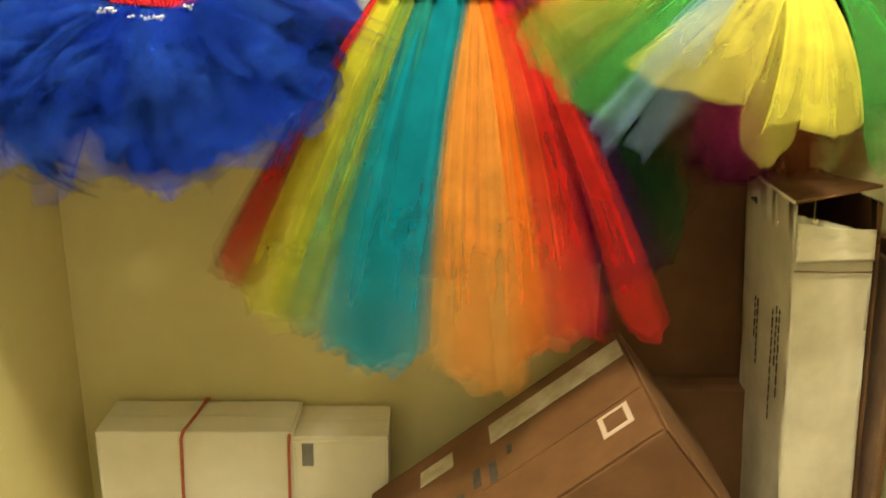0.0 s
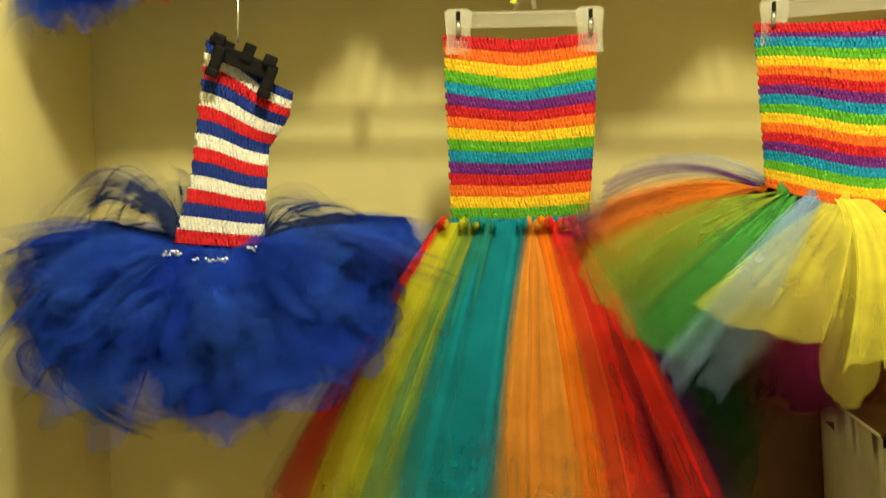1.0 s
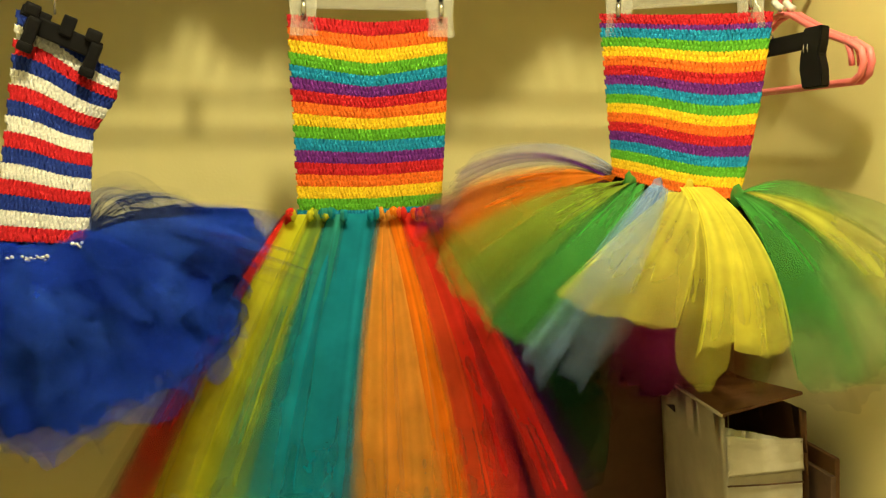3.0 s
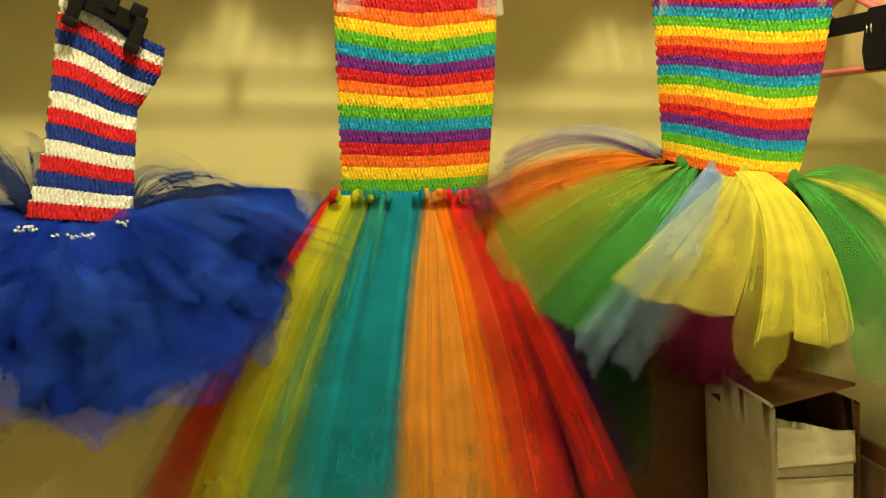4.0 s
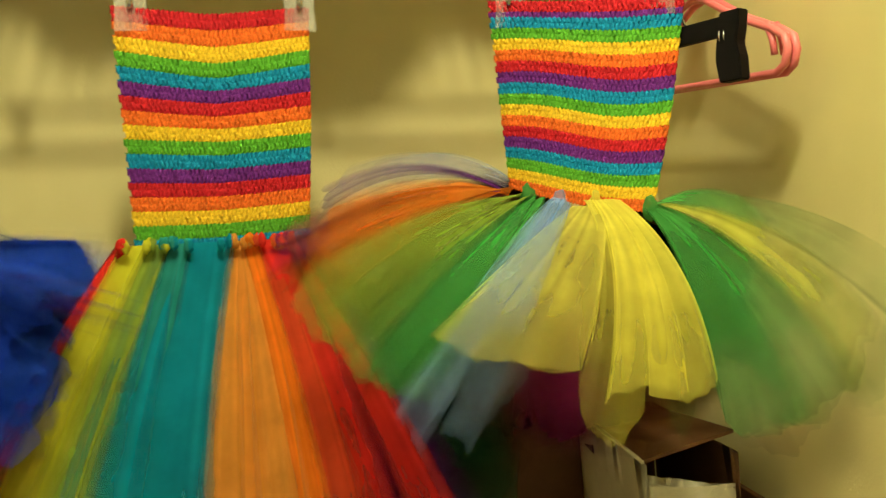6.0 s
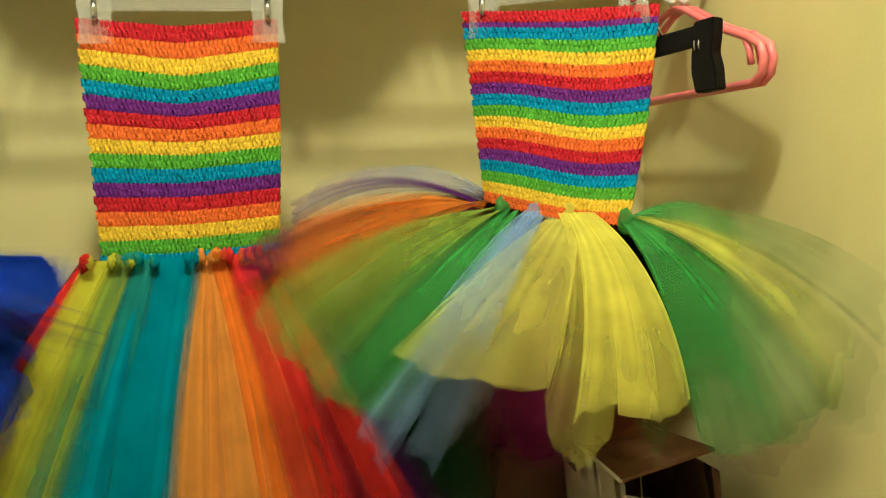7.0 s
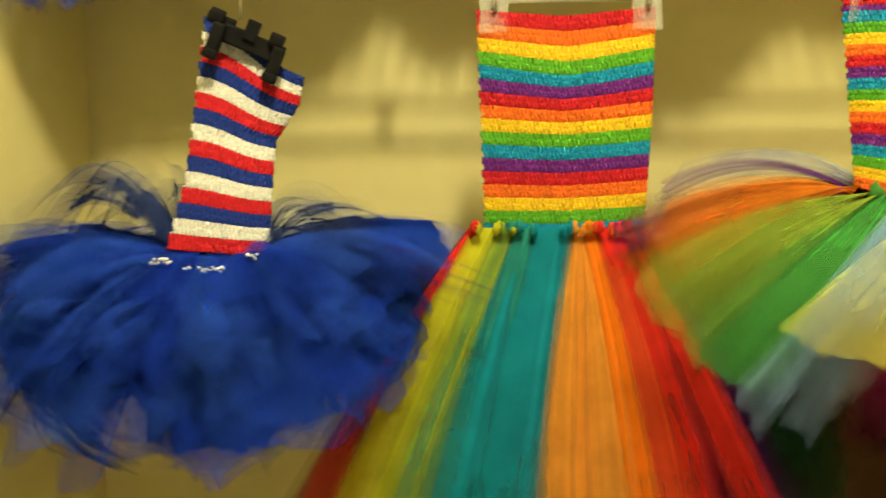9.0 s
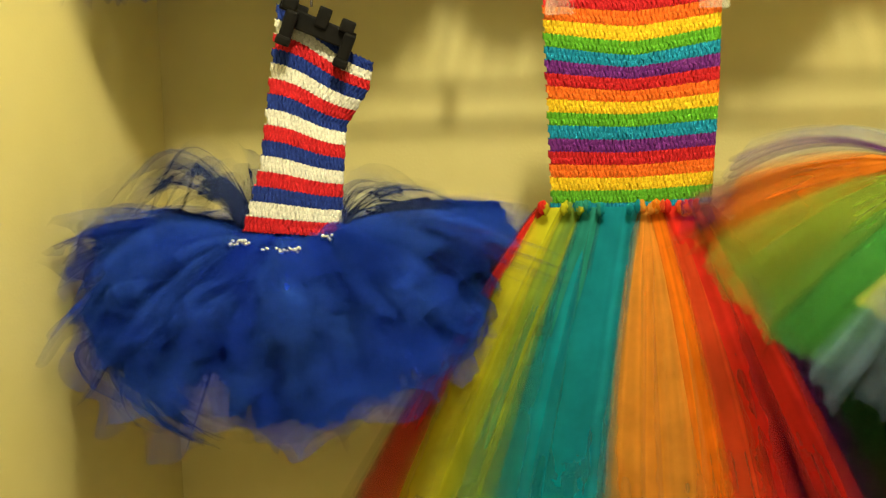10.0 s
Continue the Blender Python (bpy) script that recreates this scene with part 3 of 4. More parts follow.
for net, count, p0, p1, p2, w0, w1, pl, thin in SHORT:
    for k in range(count):
        j = (k - (count - 1) / 2) / max(count, 1)
        side = np.cross(np.array(p2) - np.array(p0), (0.25, 1.0, 0.25))
        side /= np.linalg.norm(side)
        q0 = np.array(p0) + np.array((0, -0.002 * k, 0))
        q2 = np.array(p2) + np.array((R.uniform(-0.006, 0.006), -0.008 * k, 0.01 + R.uniform(-0.008, 0.008))) + side * j * w1 * 0.6
        q1 = np.array(p1) + np.array((R.uniform(-0.004, 0.004), -0.008 * k, 0)) + side * j * w1 * 0.3
        tulle_strip(short_dress, q0, q1, q2, w0, w1 * R.uniform(0.85, 1.1), net, side, max(pl - 1, 2), 0.0026, 18, 0.028, R, 0.0, 0.0, thin)
# hidden canopy of dark strips, added so the skirt shades the wall more
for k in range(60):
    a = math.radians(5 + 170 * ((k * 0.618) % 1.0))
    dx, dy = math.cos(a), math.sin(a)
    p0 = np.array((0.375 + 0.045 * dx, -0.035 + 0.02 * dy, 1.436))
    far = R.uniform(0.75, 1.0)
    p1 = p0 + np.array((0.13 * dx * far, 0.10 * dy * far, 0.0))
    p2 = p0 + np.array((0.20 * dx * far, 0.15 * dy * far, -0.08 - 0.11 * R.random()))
    tulle_strip(short_dress, p0, p1, p2, 0.03, R.uniform(0.09, 0.12), ("brown", "forest", "shade_umber")[k % 3], (-dy, dx, 0), 2, 0.005, 12, 0.05, R, 0.0, 0.0, 0.6)
# the sheets that show: colour, layers, waist, hem keys, bulge, folds, turned-in edges, how much the hem thins out
SHEETS = [
    ("mist", 2, ((0.312, 0.0, 1.462), (0.318, 0.0, 1.470)), ((0.118, 0.03, 1.440), (0.118, 0.03, 1.462), (0.150, 0.035, 1.490)), (0.0, 0.0, 0.045), 3, True, 0.3),
    ("sky", 1, ((0.312, 0.0, 1.462), (0.318, 0.0, 1.472)), ((0.17, 0.04, 1.455), (0.165, 0.04, 1.485), (0.21, 0.04, 1.500)), (0.0, 0.0, 0.03), 2, True, 0.4),
    ("brown", 2, ((0.306, -0.01, 1.452), (0.310, -0.01, 1.460)), ((0.085, -0.02, 1.455), (0.070, -0.03, 1.420), (0.085, -0.03, 1.370)), (0.0, -0.02, 0.02), 4, False, 0.5),
    ("magenta", 1, ((0.306, -0.01, 1.452), (0.310, -0.01, 1.460)), ((0.075, -0.04, 1.425), (0.055, -0.05, 1.405), (0.065, -0.05, 1.385)), (0.0, -0.02, 0.02), 3, False, 0.5),
    ("soft_orange", 3, ((0.306, -0.02, 1.456), (0.312, -0.02, 1.464)), ((0.116, -0.06, 1.462), (0.098, -0.07, 1.420), (0.100, -0.08, 1.365)), (0.0, -0.02, 0.032), 4, False, 0.5),
    ("orange", 1, ((0.308, -0.02, 1.454), (0.314, -0.02, 1.462)), ((0.105, -0.07, 1.450), (0.082, -0.08, 1.405), (0.088, -0.09, 1.35)), (0.0, -0.02, 0.03), 4, True, 0.65),
    ("leaf", 2, ((0.312, -0.035, 1.452), (0.322, -0.045, 1.460)), ((0.082, -0.12, 1.405), (0.066, -0.14, 1.368), (0.092, -0.15, 1.335)), (-0.01, -0.05, 0.036), 4, False, 0.45),
    ("leaf", 2, ((0.316, -0.04, 1.450), (0.326, -0.05, 1.458)), ((0.075, -0.14, 1.375), (0.094, -0.155, 1.335), (0.118, -0.165, 1.305)), (-0.01, -0.06, 0.034), 4, False, 0.4),
    ("green", 2, ((0.320, -0.045, 1.450), (0.328, -0.055, 1.456)), ((0.095, -0.15, 1.345), (0.122, -0.165, 1.302), (0.165, -0.175, 1.295)), (-0.01, -0.07, 0.03), 4, False, 0.45),
    ("green", 3, ((0.326, -0.05, 1.449), (0.334, -0.06, 1.454)), ((0.120, -0.16, 1.315), (0.150, -0.175, 1.290), (0.205, -0.185, 1.290)), (-0.005, -0.075, 0.03), 4, False, 0.5),
    ("sky", 2, ((0.336, -0.075, 1.450), (0.342, -0.08, 1.452)), ((0.140, -0.205, 1.292), (0.149, -0.208, 1.275), (0.159, -0.21, 1.256)), (0.0, -0.06, 0.03), 2, True, 0.45),
    ("sky", 2, ((0.338, -0.077, 1.450), (0.346, -0.08, 1.452)), ((0.160, -0.210, 1.270), (0.176, -0.21, 1.288), (0.198, -0.21, 1.305)), (0.0, -0.06, 0.03), 3, True, 0.5),
    ("sky", 2, ((0.342, -0.075, 1.450), (0.348, -0.08, 1.452)), ((0.183, -0.205, 1.270), (0.194, -0.208, 1.262), (0.207, -0.21, 1.252)), (0.0, -0.06, 0.03), 2, True, 0.45),
    ("mist", 2, ((0.344, -0.077, 1.450), (0.350, -0.08, 1.452)), ((0.208, -0.208, 1.262), (0.232, -0.21, 1.285), (0.256, -0.21, 1.312)), (0.0, -0.06, 0.03), 3, True, 0.5),
    ("pale_yellow", 3, ((0.352, -0.092, 1.444), (0.380, -0.096, 1.444)), ((0.170, -0.232, 1.350), (0.200, -0.236, 1.332), (0.237, -0.238, 1.322), (0.298, -0.238, 1.310)), (0.0, -0.055, 0.030), 4, True, 0.1),
    ("sky", 2, ((0.334, -0.085, 1.454), (0.350, -0.09, 1.448)), ((0.172, -0.244, 1.350), (0.205, -0.25, 1.350), (0.240, -0.25, 1.360)), (-0.01, -0.06, 0.034), 3, True, 0.6),
    ("yellow", 1, ((0.362, -0.098, 1.450), (0.378, -0.10, 1.450)), ((0.289, -0.250, 1.312), (0.292, -0.255, 1.278), (0.314, -0.258, 1.250), (0.346, -0.262, 1.275)), (0.014, -0.055, 0.028), 5, True, 0.6),
    ("yellow", 3, ((0.368, -0.10, 1.450), (0.388, -0.102, 1.450)), ((0.315, -0.244, 1.285), (0.345, -0.246, 1.296), (0.372, -0.246, 1.292), (0.392, -0.244, 1.282)), (0.008, -0.055, 0.028), 4, True, 0.2),
    ("yellow", 3, ((0.376, -0.10, 1.450), (0.396, -0.104, 1.450)), ((0.352, -0.25, 1.298), (0.388, -0.25, 1.283), (0.407, -0.248, 1.292), (0.422, -0.244, 1.304)), (0.004, -0.055, 0.028), 3, True, 0.1),
    ("pale_green", 1, ((0.40, -0.10, 1.440), (0.41, -0.10, 1.440)), ((0.398, -0.2, 1.262), (0.416, -0.2, 1.222), (0.43, -0.2, 1.27)), (0.0, -0.04, 0.01), 2, True, 0.2),
    ("green", 3, ((0.418, -0.114, 1.440), (0.430, -0.118, 1.442)), ((0.436, -0.205, 1.295), (0.458, -0.215, 1.238), (0.500, -0.22, 1.236), (0.535, -0.22, 1.245)), (0.0, -0.04, 0.030), 5, False, 0.5),
    ("green", 3, ((0.424, -0.114, 1.442), (0.436, -0.118, 1.444)), ((0.480, -0.215, 1.245), (0.525, -0.22, 1.240), (0.560, -0.225, 1.262), (0.578, -0.225, 1.300)), (0.005, -0.04, 0.040), 5, False, 0.55),
    ("brown", 1, ((0.424, -0.108, 1.442), (0.436, -0.112, 1.444)), ((0.49, -0.18, 1.205), (0.545, -0.19, 1.20), (0.582, -0.19, 1.24)), (0.0, -0.03, 0.030), 4, False, 0.6),
    ("pale_yellow", 2, ((0.430, -0.118, 1.444), (0.440, -0.118, 1.446)), ((0.555, -0.24, 1.275), (0.575, -0.24, 1.315), (0.582, -0.24, 1.345)), (0.005, -0.04, 0.050), 3, False, 0.4),
    ("pale_green", 2, ((0.432, -0.116, 1.446), (0.442, -0.114, 1.448)), ((0.588, -0.27, 1.335), (0.592, -0.275, 1.372), (0.583, -0.275, 1.400)), (0.0, -0.03, 0.045), 3, True, 0.45),
    ("pale_green", 2, ((0.428, -0.112, 1.442), (0.440, -0.112, 1.446)), ((0.560, -0.25, 1.25), (0.588, -0.26, 1.28), (0.592, -0.265, 1.34)), (0.0, -0.03, 0.045), 4, False, 0.6),
    ("green", 4, ((0.424, -0.114, 1.440), (0.436, -0.114, 1.446)), ((0.478, -0.15, 1.395), (0.520, -0.155, 1.405), (0.538, -0.15, 1.425)), (0.0, -0.02, 0.042), 3, False, 0.5),
]
for net, count, waist, hem, bulge, folds, crisp, thin in SHEETS:
    for k in range(min(count, 2)):
        dx, dz = R.uniform(-0.006, 0.006) * (k > 0), R.uniform(-0.010, 0.006) * (k > 0)
        edge = [(x + dx, y - 0.012 * k, z + dz) for x, y, z in hem]
        start = [(x, y - 0.004 * k, z) for x, y, z in waist]
        fan(short_dress, start, edge, bulge, net, max(folds - 1, 2), 0.0028, R, crisp, thin, 0.015)
# a twisted purple edge that stands up between the sheets, and net wisps beside it
for dz, tip in ((0.0, 1.458), (-0.004, 1.450), (0.002, 1.466)):
    tulle_strip(short_dress, (0.302, -0.012, 1.462), (0.197, -0.03, 1.512 + dz), (0.110, -0.035, tip), 0.005, 0.009, "purple", (0, 0.3, 1), 1, 0.001, 18, 0.02, R, 0.0, 0.0, 0.0)
for k in range(5):
    tulle_strip(short_dress, (0.302, -0.012, 1.458), (0.20, -0.03, 1.475), (R.uniform(0.06, 0.10), -0.045, R.uniform(1.36, 1.44)), 0.006, R.uniform(0.02, 0.05), ("soft_orange", "purple", "brown")[k % 3], (0, 0.3, 1), 2, 0.002, 14, 0.05, R, 0.0, 0.0, 0.4)
for net, at in (("yellow", (0.374, -0.098, 1.445)), ("sky", (0.345, -0.075, 1.447)), ("green", (0.425, -0.117, 1.439)), ("green", (0.32, -0.05, 1.453))):
    knot(short_dress, at, net, 0.012)

# striped dress with the blue skirt, on a tilted black clip hanger
blue_dress = thing("tutu_dress", (0, 0, 0), "red, white and blue crochet top with puffed blue tulle skirt", "dress", "dresses on the rail")
FLAG = [(("blue", "white", "red")[k % 3], 2) for k in range(15)]
bodice(blue_dress, [(0, -0.372, -0.035, 1.645), (0.3, -0.381, -0.04, 1.575), (0.7, -0.393, -0.05, 1.475), (1, -0.413, -0.058, 1.402)],
       [(0, -0.271, -0.015, 1.582), (0.2, -0.277, -0.017, 1.552), (0.43, -0.302, -0.022, 1.514), (0.7, -0.304, -0.036, 1.457), (1, -0.306, -0.046, 1.394)],
       FLAG, 22, 0.016, lambda u, s: 0.0, lambda u, s: 0.004 * math.sin(6.28 * u) * (1 - s))

C = np.array((-0.36, -0.045, 1.388))
RB = random.Random(11)
for k in range(340):
    a = 2 * math.pi * (k * 0.618 + RB.uniform(-0.02, 0.02))
    dx, dy = math.cos(a), math.sin(a)
    level = RB.random()
    front = max(0.0, -dy)
    side = abs(dx)
    reach = (0.13 + 0.13 * side) * (0.74 + 0.31 * level) * RB.uniform(0.9, 1.08)
    if front > 0.3:
        reach = (0.12 + 0.12 * side) * (1.12 - 0.3 * level) * RB.uniform(0.92, 1.08)
    drop = 0.205 - 0.165 * level if front > 0.25 or level < 0.5 else 0.16 - 0.15 * level
    drop = (drop - 0.03 * side) * (1 - 0.35 * side**4) * (1 - 0.12 * max(dx, 0.0)) * RB.uniform(0.88, 1.04)
    rise = 0.055 * level * side**2 - 0.004 * front
    reach *= 0.92 if dx > 0 else 1.0
    p0 = C + np.array((dx * 0.052, dy * 0.028, RB.uniform(-0.006, 0.008)))
    p1 = C + np.array((dx * reach * (0.72 - 0.2 * front), dy * reach * (0.9 - 0.3 * front), rise - 0.02 * front * (1 - level)))
    p2 = C + np.array((dx * reach, dy * min(reach, 0.2), -drop))
    net = ("blue", "deep_blue", "light_blue", "blue", "light_blue")[k % 5]
    tulle_strip(blue_dress, p0, p1, p2, 0.02, RB.uniform(0.08, 0.15), net, (-dy, dx, RB.uniform(-0.6, 0.6)), 2, 0.005, 12, 0.06, RB, RB.uniform(-0.012, 0.02), 0.05, 0.15, 0.005)
for k in range(45):
    a = RB.uniform(-1.1, 0.5)
    dx, dy = math.cos(a), math.sin(a)
    reach, drop = RB.uniform(0.13, 0.215), RB.uniform(0.0, 0.11)
    p0 = C + np.array((dx * 0.05, dy * 0.028, 0.0))
    p2 = C + np.array((dx * reach, dy * min(reach, 0.16), -drop))
    p1 = C + np.array((dx * reach * 0.65, dy * reach * 0.7, 0.03 - 0.3 * drop))
    tulle_strip(blue_dress, p0, p1, p2, 0.02, RB.uniform(0.06, 0.11), ("blue", "deep_blue", "light_blue")[k % 3], (-dy, dx, RB.uniform(-0.5, 0.5)), 2, 0.006, 12, 0.08, RB, RB.uniform(-0.01, 0.02), 0.06, 0.5, 0.005)
# loops of net that turn back in
for k in range(90):
    a = RB.uniform(-math.pi * 0.98, -0.05)
    dx, dy = math.cos(a), math.sin(a)
    reach, drop = RB.uniform(0.10, 0.17) + 0.05 * abs(dx), RB.uniform(0.05, 0.19) * (1 - 0.3 * max(dx, 0.0))
    p0 = C + np.array((dx * reach * 0.55, dy * reach * 0.6, -drop * 0.45))
    p1 = C + np.array((dx * reach * 1.35, dy * reach * 1.35, -drop * 0.7))
    p2 = C + np.array((dx * reach * 0.75 + RB.uniform(-0.03, 0.03), dy * reach * 0.7, -drop * 1.1))
    tulle_strip(blue_dress, p0, p1, p2, 0.05, RB.uniform(0.06, 0.10), ("light_blue", "blue", "light_blue")[k % 3], (-dy, dx, RB.uniform(-0.8, 0.8)), 2, 0.006, 12, 0.05, RB, 0.01, 0.05, 0.5, 0.006)
for k in range(26):
    p0 = C + np.array((0.05, 0.01, 0.0))
    p2 = C + np.array((RB.uniform(0.19, 0.27), RB.uniform(0.05, 0.13), -RB.uniform(0.0, 0.10)))
    p1 = C + (p2 - C) * 0.6 + np.array((0, 0, 0.035))
    tulle_strip(blue_dress, p0, p1, p2, 0.02, RB.uniform(0.07, 0.11), ("blue", "deep_blue", "light_blue")[k % 3], (0.2, 0.3, 1), 2, 0.006, 12, 0.06, RB, 0.0, 0.05, 0.1)
for k in range(20):
    left = k < 12
    dx = RB.uniform(-0.25, -0.04) if left else RB.uniform(0.08, 0.22)
    dy = RB.uniform(-0.06, 0.12)
    p1 = C + np.array((dx * 0.6, dy * 0.6, RB.uniform(0.09, 0.19) if left else RB.uniform(0.06, 0.11)))
    p2 = C + np.array((dx, dy, RB.uniform(-0.02, 0.10) if left else RB.uniform(-0.05, 0.04)))
    tulle_strip(blue_dress, C + np.array((0.045 * math.copysign(1, dx), 0, 0.01)), p1, p2, 0.02, RB.uniform(0.09, 0.15), "sheer_blue", (0.2, 1, 0.3), 2, 0.009, 12, 0.06, RB, 0.02, 0.15)

# thin wisps that reach over to the next skirt
for k in range(8):
    p2 = (RB.uniform(-0.10, -0.055), -0.10, RB.uniform(1.34, 1.385))
    tulle_strip(blue_dress, C + np.array((0.06, 0.0, 0.0)), (-0.2, -0.09, p2[2] + 0.05), p2, 0.01, RB.uniform(0.003, 0.008), ("sheer_blue", "purple")[k % 2], (0, 0.2, 1), 1, 0.002, 14, 0.1, RB, 0.0, 0.2, 0.6)

for x, z, w in ((-0.392, 1.388, 0.022), (-0.338, 1.381, 0.026), (-0.300, 1.392, 0.012), (-0.362, 1.383, 0.008)):
    bm = bmesh.new()
    for k in range(int(w / 0.0018)):
        c = Vector((x - w / 2 + 0.0018 * k + R.uniform(-0.001, 0.001), -0.142 + 0.3 * abs(x + 0.35), z + 0.008 + R.uniform(-0.003, 0.002)))
        bmesh.ops.create_icosphere(bm, subdivisions=1, radius=R.uniform(0.0012, 0.0026), matrix=Matrix.Translation(c))
    part("yarn_edge", bm, YARN["white"], blue_dress, "white yarn edge showing through net", smooth=True)

black_hanger = thing("clip_hanger", (-0.336, 0.0, 1.64), "black plastic clip hanger with steel hook, tilted under a dress", "hanger", "clip hangers on the rail")
part("hook", tube_bm(hook_points(Vector((0, 0, RAIL_Z + 0.005 - 1.64)), Vector((0.0, 0.0095, 0)), (0.006, -0.048, 0.0)), 0.0014, 8), STEEL, black_hanger, "thin steel hook", smooth=True)
TILT_H = Matrix.Translation((0.014, -0.050, -0.024)) @ Matrix.Rotation(0.40, 4, "Y") @ Matrix.Rotation(0.25, 4, "Z")
bm = box_bm((0.078, 0.008, 0.02), 0.002)
box_bm((0.03, 0.007, 0.012), 0.002, (-0.032, 0.0, 0.01), bm=bm)
place_local(part("bar", bm, BLACK_PLASTIC, black_hanger), TILT_H)
bm = box_bm((0.014, 0.014, 0.022), 0.002, (0.0, 0.0, 0.012))
place_local(part("hook_socket", bm, BLACK_PLASTIC, black_hanger), TILT_H)
for x in (-0.031, 0.033):
    bm = box_bm((0.013, 0.02, 0.038), 0.003, (x, -0.004, -0.012))
    box_bm((0.016, 0.012, 0.014), 0.003, (x - 0.006, -0.004, 0.013), bm=bm)
    box_bm((0.016, 0.008, 0.010), 0.003, (x, -0.012, -0.026), bm=bm)
    place_local(part("clip", bm, BLACK_PLASTIC, black_hanger), TILT_H)


# ---- hangers at the end of the rail ----
def tube_hanger(at, yaw, mat, label, half=0.17, name="hanger"):
    h = thing("hanger", at, label, "hanger", "spare hangers on the rail")
    turn = Matrix.Rotation(yaw, 4, "Z")
    body = [(0, 0, -0.060)]
    left = [(half * 0.14, 0, -0.064), (half * 0.5, 0, -0.092), (half * 0.86, 0, -0.113), (half * 0.97, 0, -0.122), (half, 0, -0.135), (half * 0.975, 0, -0.149), (half * 0.9, 0, -0.156), (half * 0.4, 0, -0.156)]
    ring = body + left + [(-x, y, z) for x, y, z in left[::-1]]
    place_local(part("frame", tube_bm(ring, 0.0042, 8, closed=True), mat, h, smooth=True), turn)
    hook = [(math.cos(math.radians(a)) * 0.014 - 0.0, 0, 0.0085 + 0.014 * math.sin(math.radians(a)) - 0.003) for a in range(-40, 191, 15)]
    hook += [(-0.006, 0, -0.012), (0, 0, -0.061)]
    place_local(part("hook", tube_bm(hook, 0.0034, 8), mat, h, smooth=True), turn)
    for side in (-1, 1):
        bm = tube_bm([(side * half * 0.80, 0, -0.106), (side * half * 0.86, 0, -0.124), (side * half * 0.88, 0, -0.138)], 0.0036, 8)
        place_local(part("strap_loop", bm, mat, h, smooth=True), turn)
    return h


tube_hanger((0.541, 0.0, RAIL_Z + 0.004), math.radians(-89), PINK_PLASTIC, "pink plastic tubular hanger hanging from the rail")
tube_hanger((0.554, 0.0, RAIL_Z + 0.004), math.radians(-90), PINK_PLASTIC, "pink plastic tubular hanger hanging from the rail")
for x in (0.520, 0.536):
    w = thing("hanger", (x, 0.0, RAIL_Z + 0.004), "white plastic hanger hook among pink hangers", "hanger", "spare hangers on the rail")
    pts = [(0, math.cos(math.radians(a)) * 0.011, 0.002 + 0.011 * math.sin(math.radians(a))) for a in range(-30, 200, 20)]
    pts += [(0.004, -0.004, -0.025), (0.008, -0.006, -0.045)]
    part("hook", tube_bm(pts, 0.0026, 8), WHITE_PLASTIC, w, smooth=True)
    part("shoulder", tube_bm([(0.008, -0.006, -0.045), (0.009, -0.012, -0.051), (0.011, -0.02, -0.056)], 0.0045, 8), WHITE_PLASTIC, w, smooth=True)

trouser = thing("clip_hanger", (0.461, -0.06, 1.66), "black plastic clip hanger hanging beside pink hangers", "hanger", "clip hangers on the rail")
part("hook", tube_bm(hook_points(Vector((0.0, 0.06, RAIL_Z + 0.005 - 1.66)), Vector((0.0, 0.0095, 0)), (0.024, -0.03, -0.045)), 0.0014, 8), STEEL, trouser, smooth=True)
direction = Matrix.Translation((0.022, -0.028, -0.046)) @ Matrix.Rotation(math.radians(-66), 4, "Z") @ Matrix.Rotation(math.radians(-5), 4, "Y")
place_local(part("bar", box_bm((0.13, 0.008, 0.02), 0.002), BLACK_PLASTIC, trouser), direction)
for x in (-0.052, 0.052):
    bm = bmesh.new()
    ring = [(-0.006, 0.012), (0.017, 0.012), (0.015, -0.004), (0.011, -0.02), (0.014, -0.034), (0.014, -0.056), (-0.011, -0.056), (-0.014, -0.034), (-0.012, -0.018), (-0.009, -0.006)]
    lo = [bm.verts.new((x + px, -0.011, pz)) for px, pz in ring]
    hi = [bm.verts.new((x + px, 0.006, pz)) for px, pz in ring]
    bm.faces.new(lo)
    bm.faces.new(hi[::-1])
    for k in range(len(ring)):
        bm.faces.new((lo[k], hi[k], hi[(k + 1) % len(ring)], lo[(k + 1) % len(ring)]))
    bmesh.ops.recalc_face_normals(bm, faces=bm.faces[:])
    bmesh.ops.bevel(bm, geom=bm.edges[:], offset=0.0015, segments=2, affect="EDGES")
    clip = place_local(part("clip", bm, BLACK_PLASTIC, trouser), direction)
    for k in (-0.006, -0.001):
        part("spring", tube_bm([(x + k, -0.0115, -0.006), (x + k, -0.0125, -0.011), (x + k, -0.0115, -0.016)], 0.0008, 6), STEEL, clip, "steel clip spring", smooth=True)


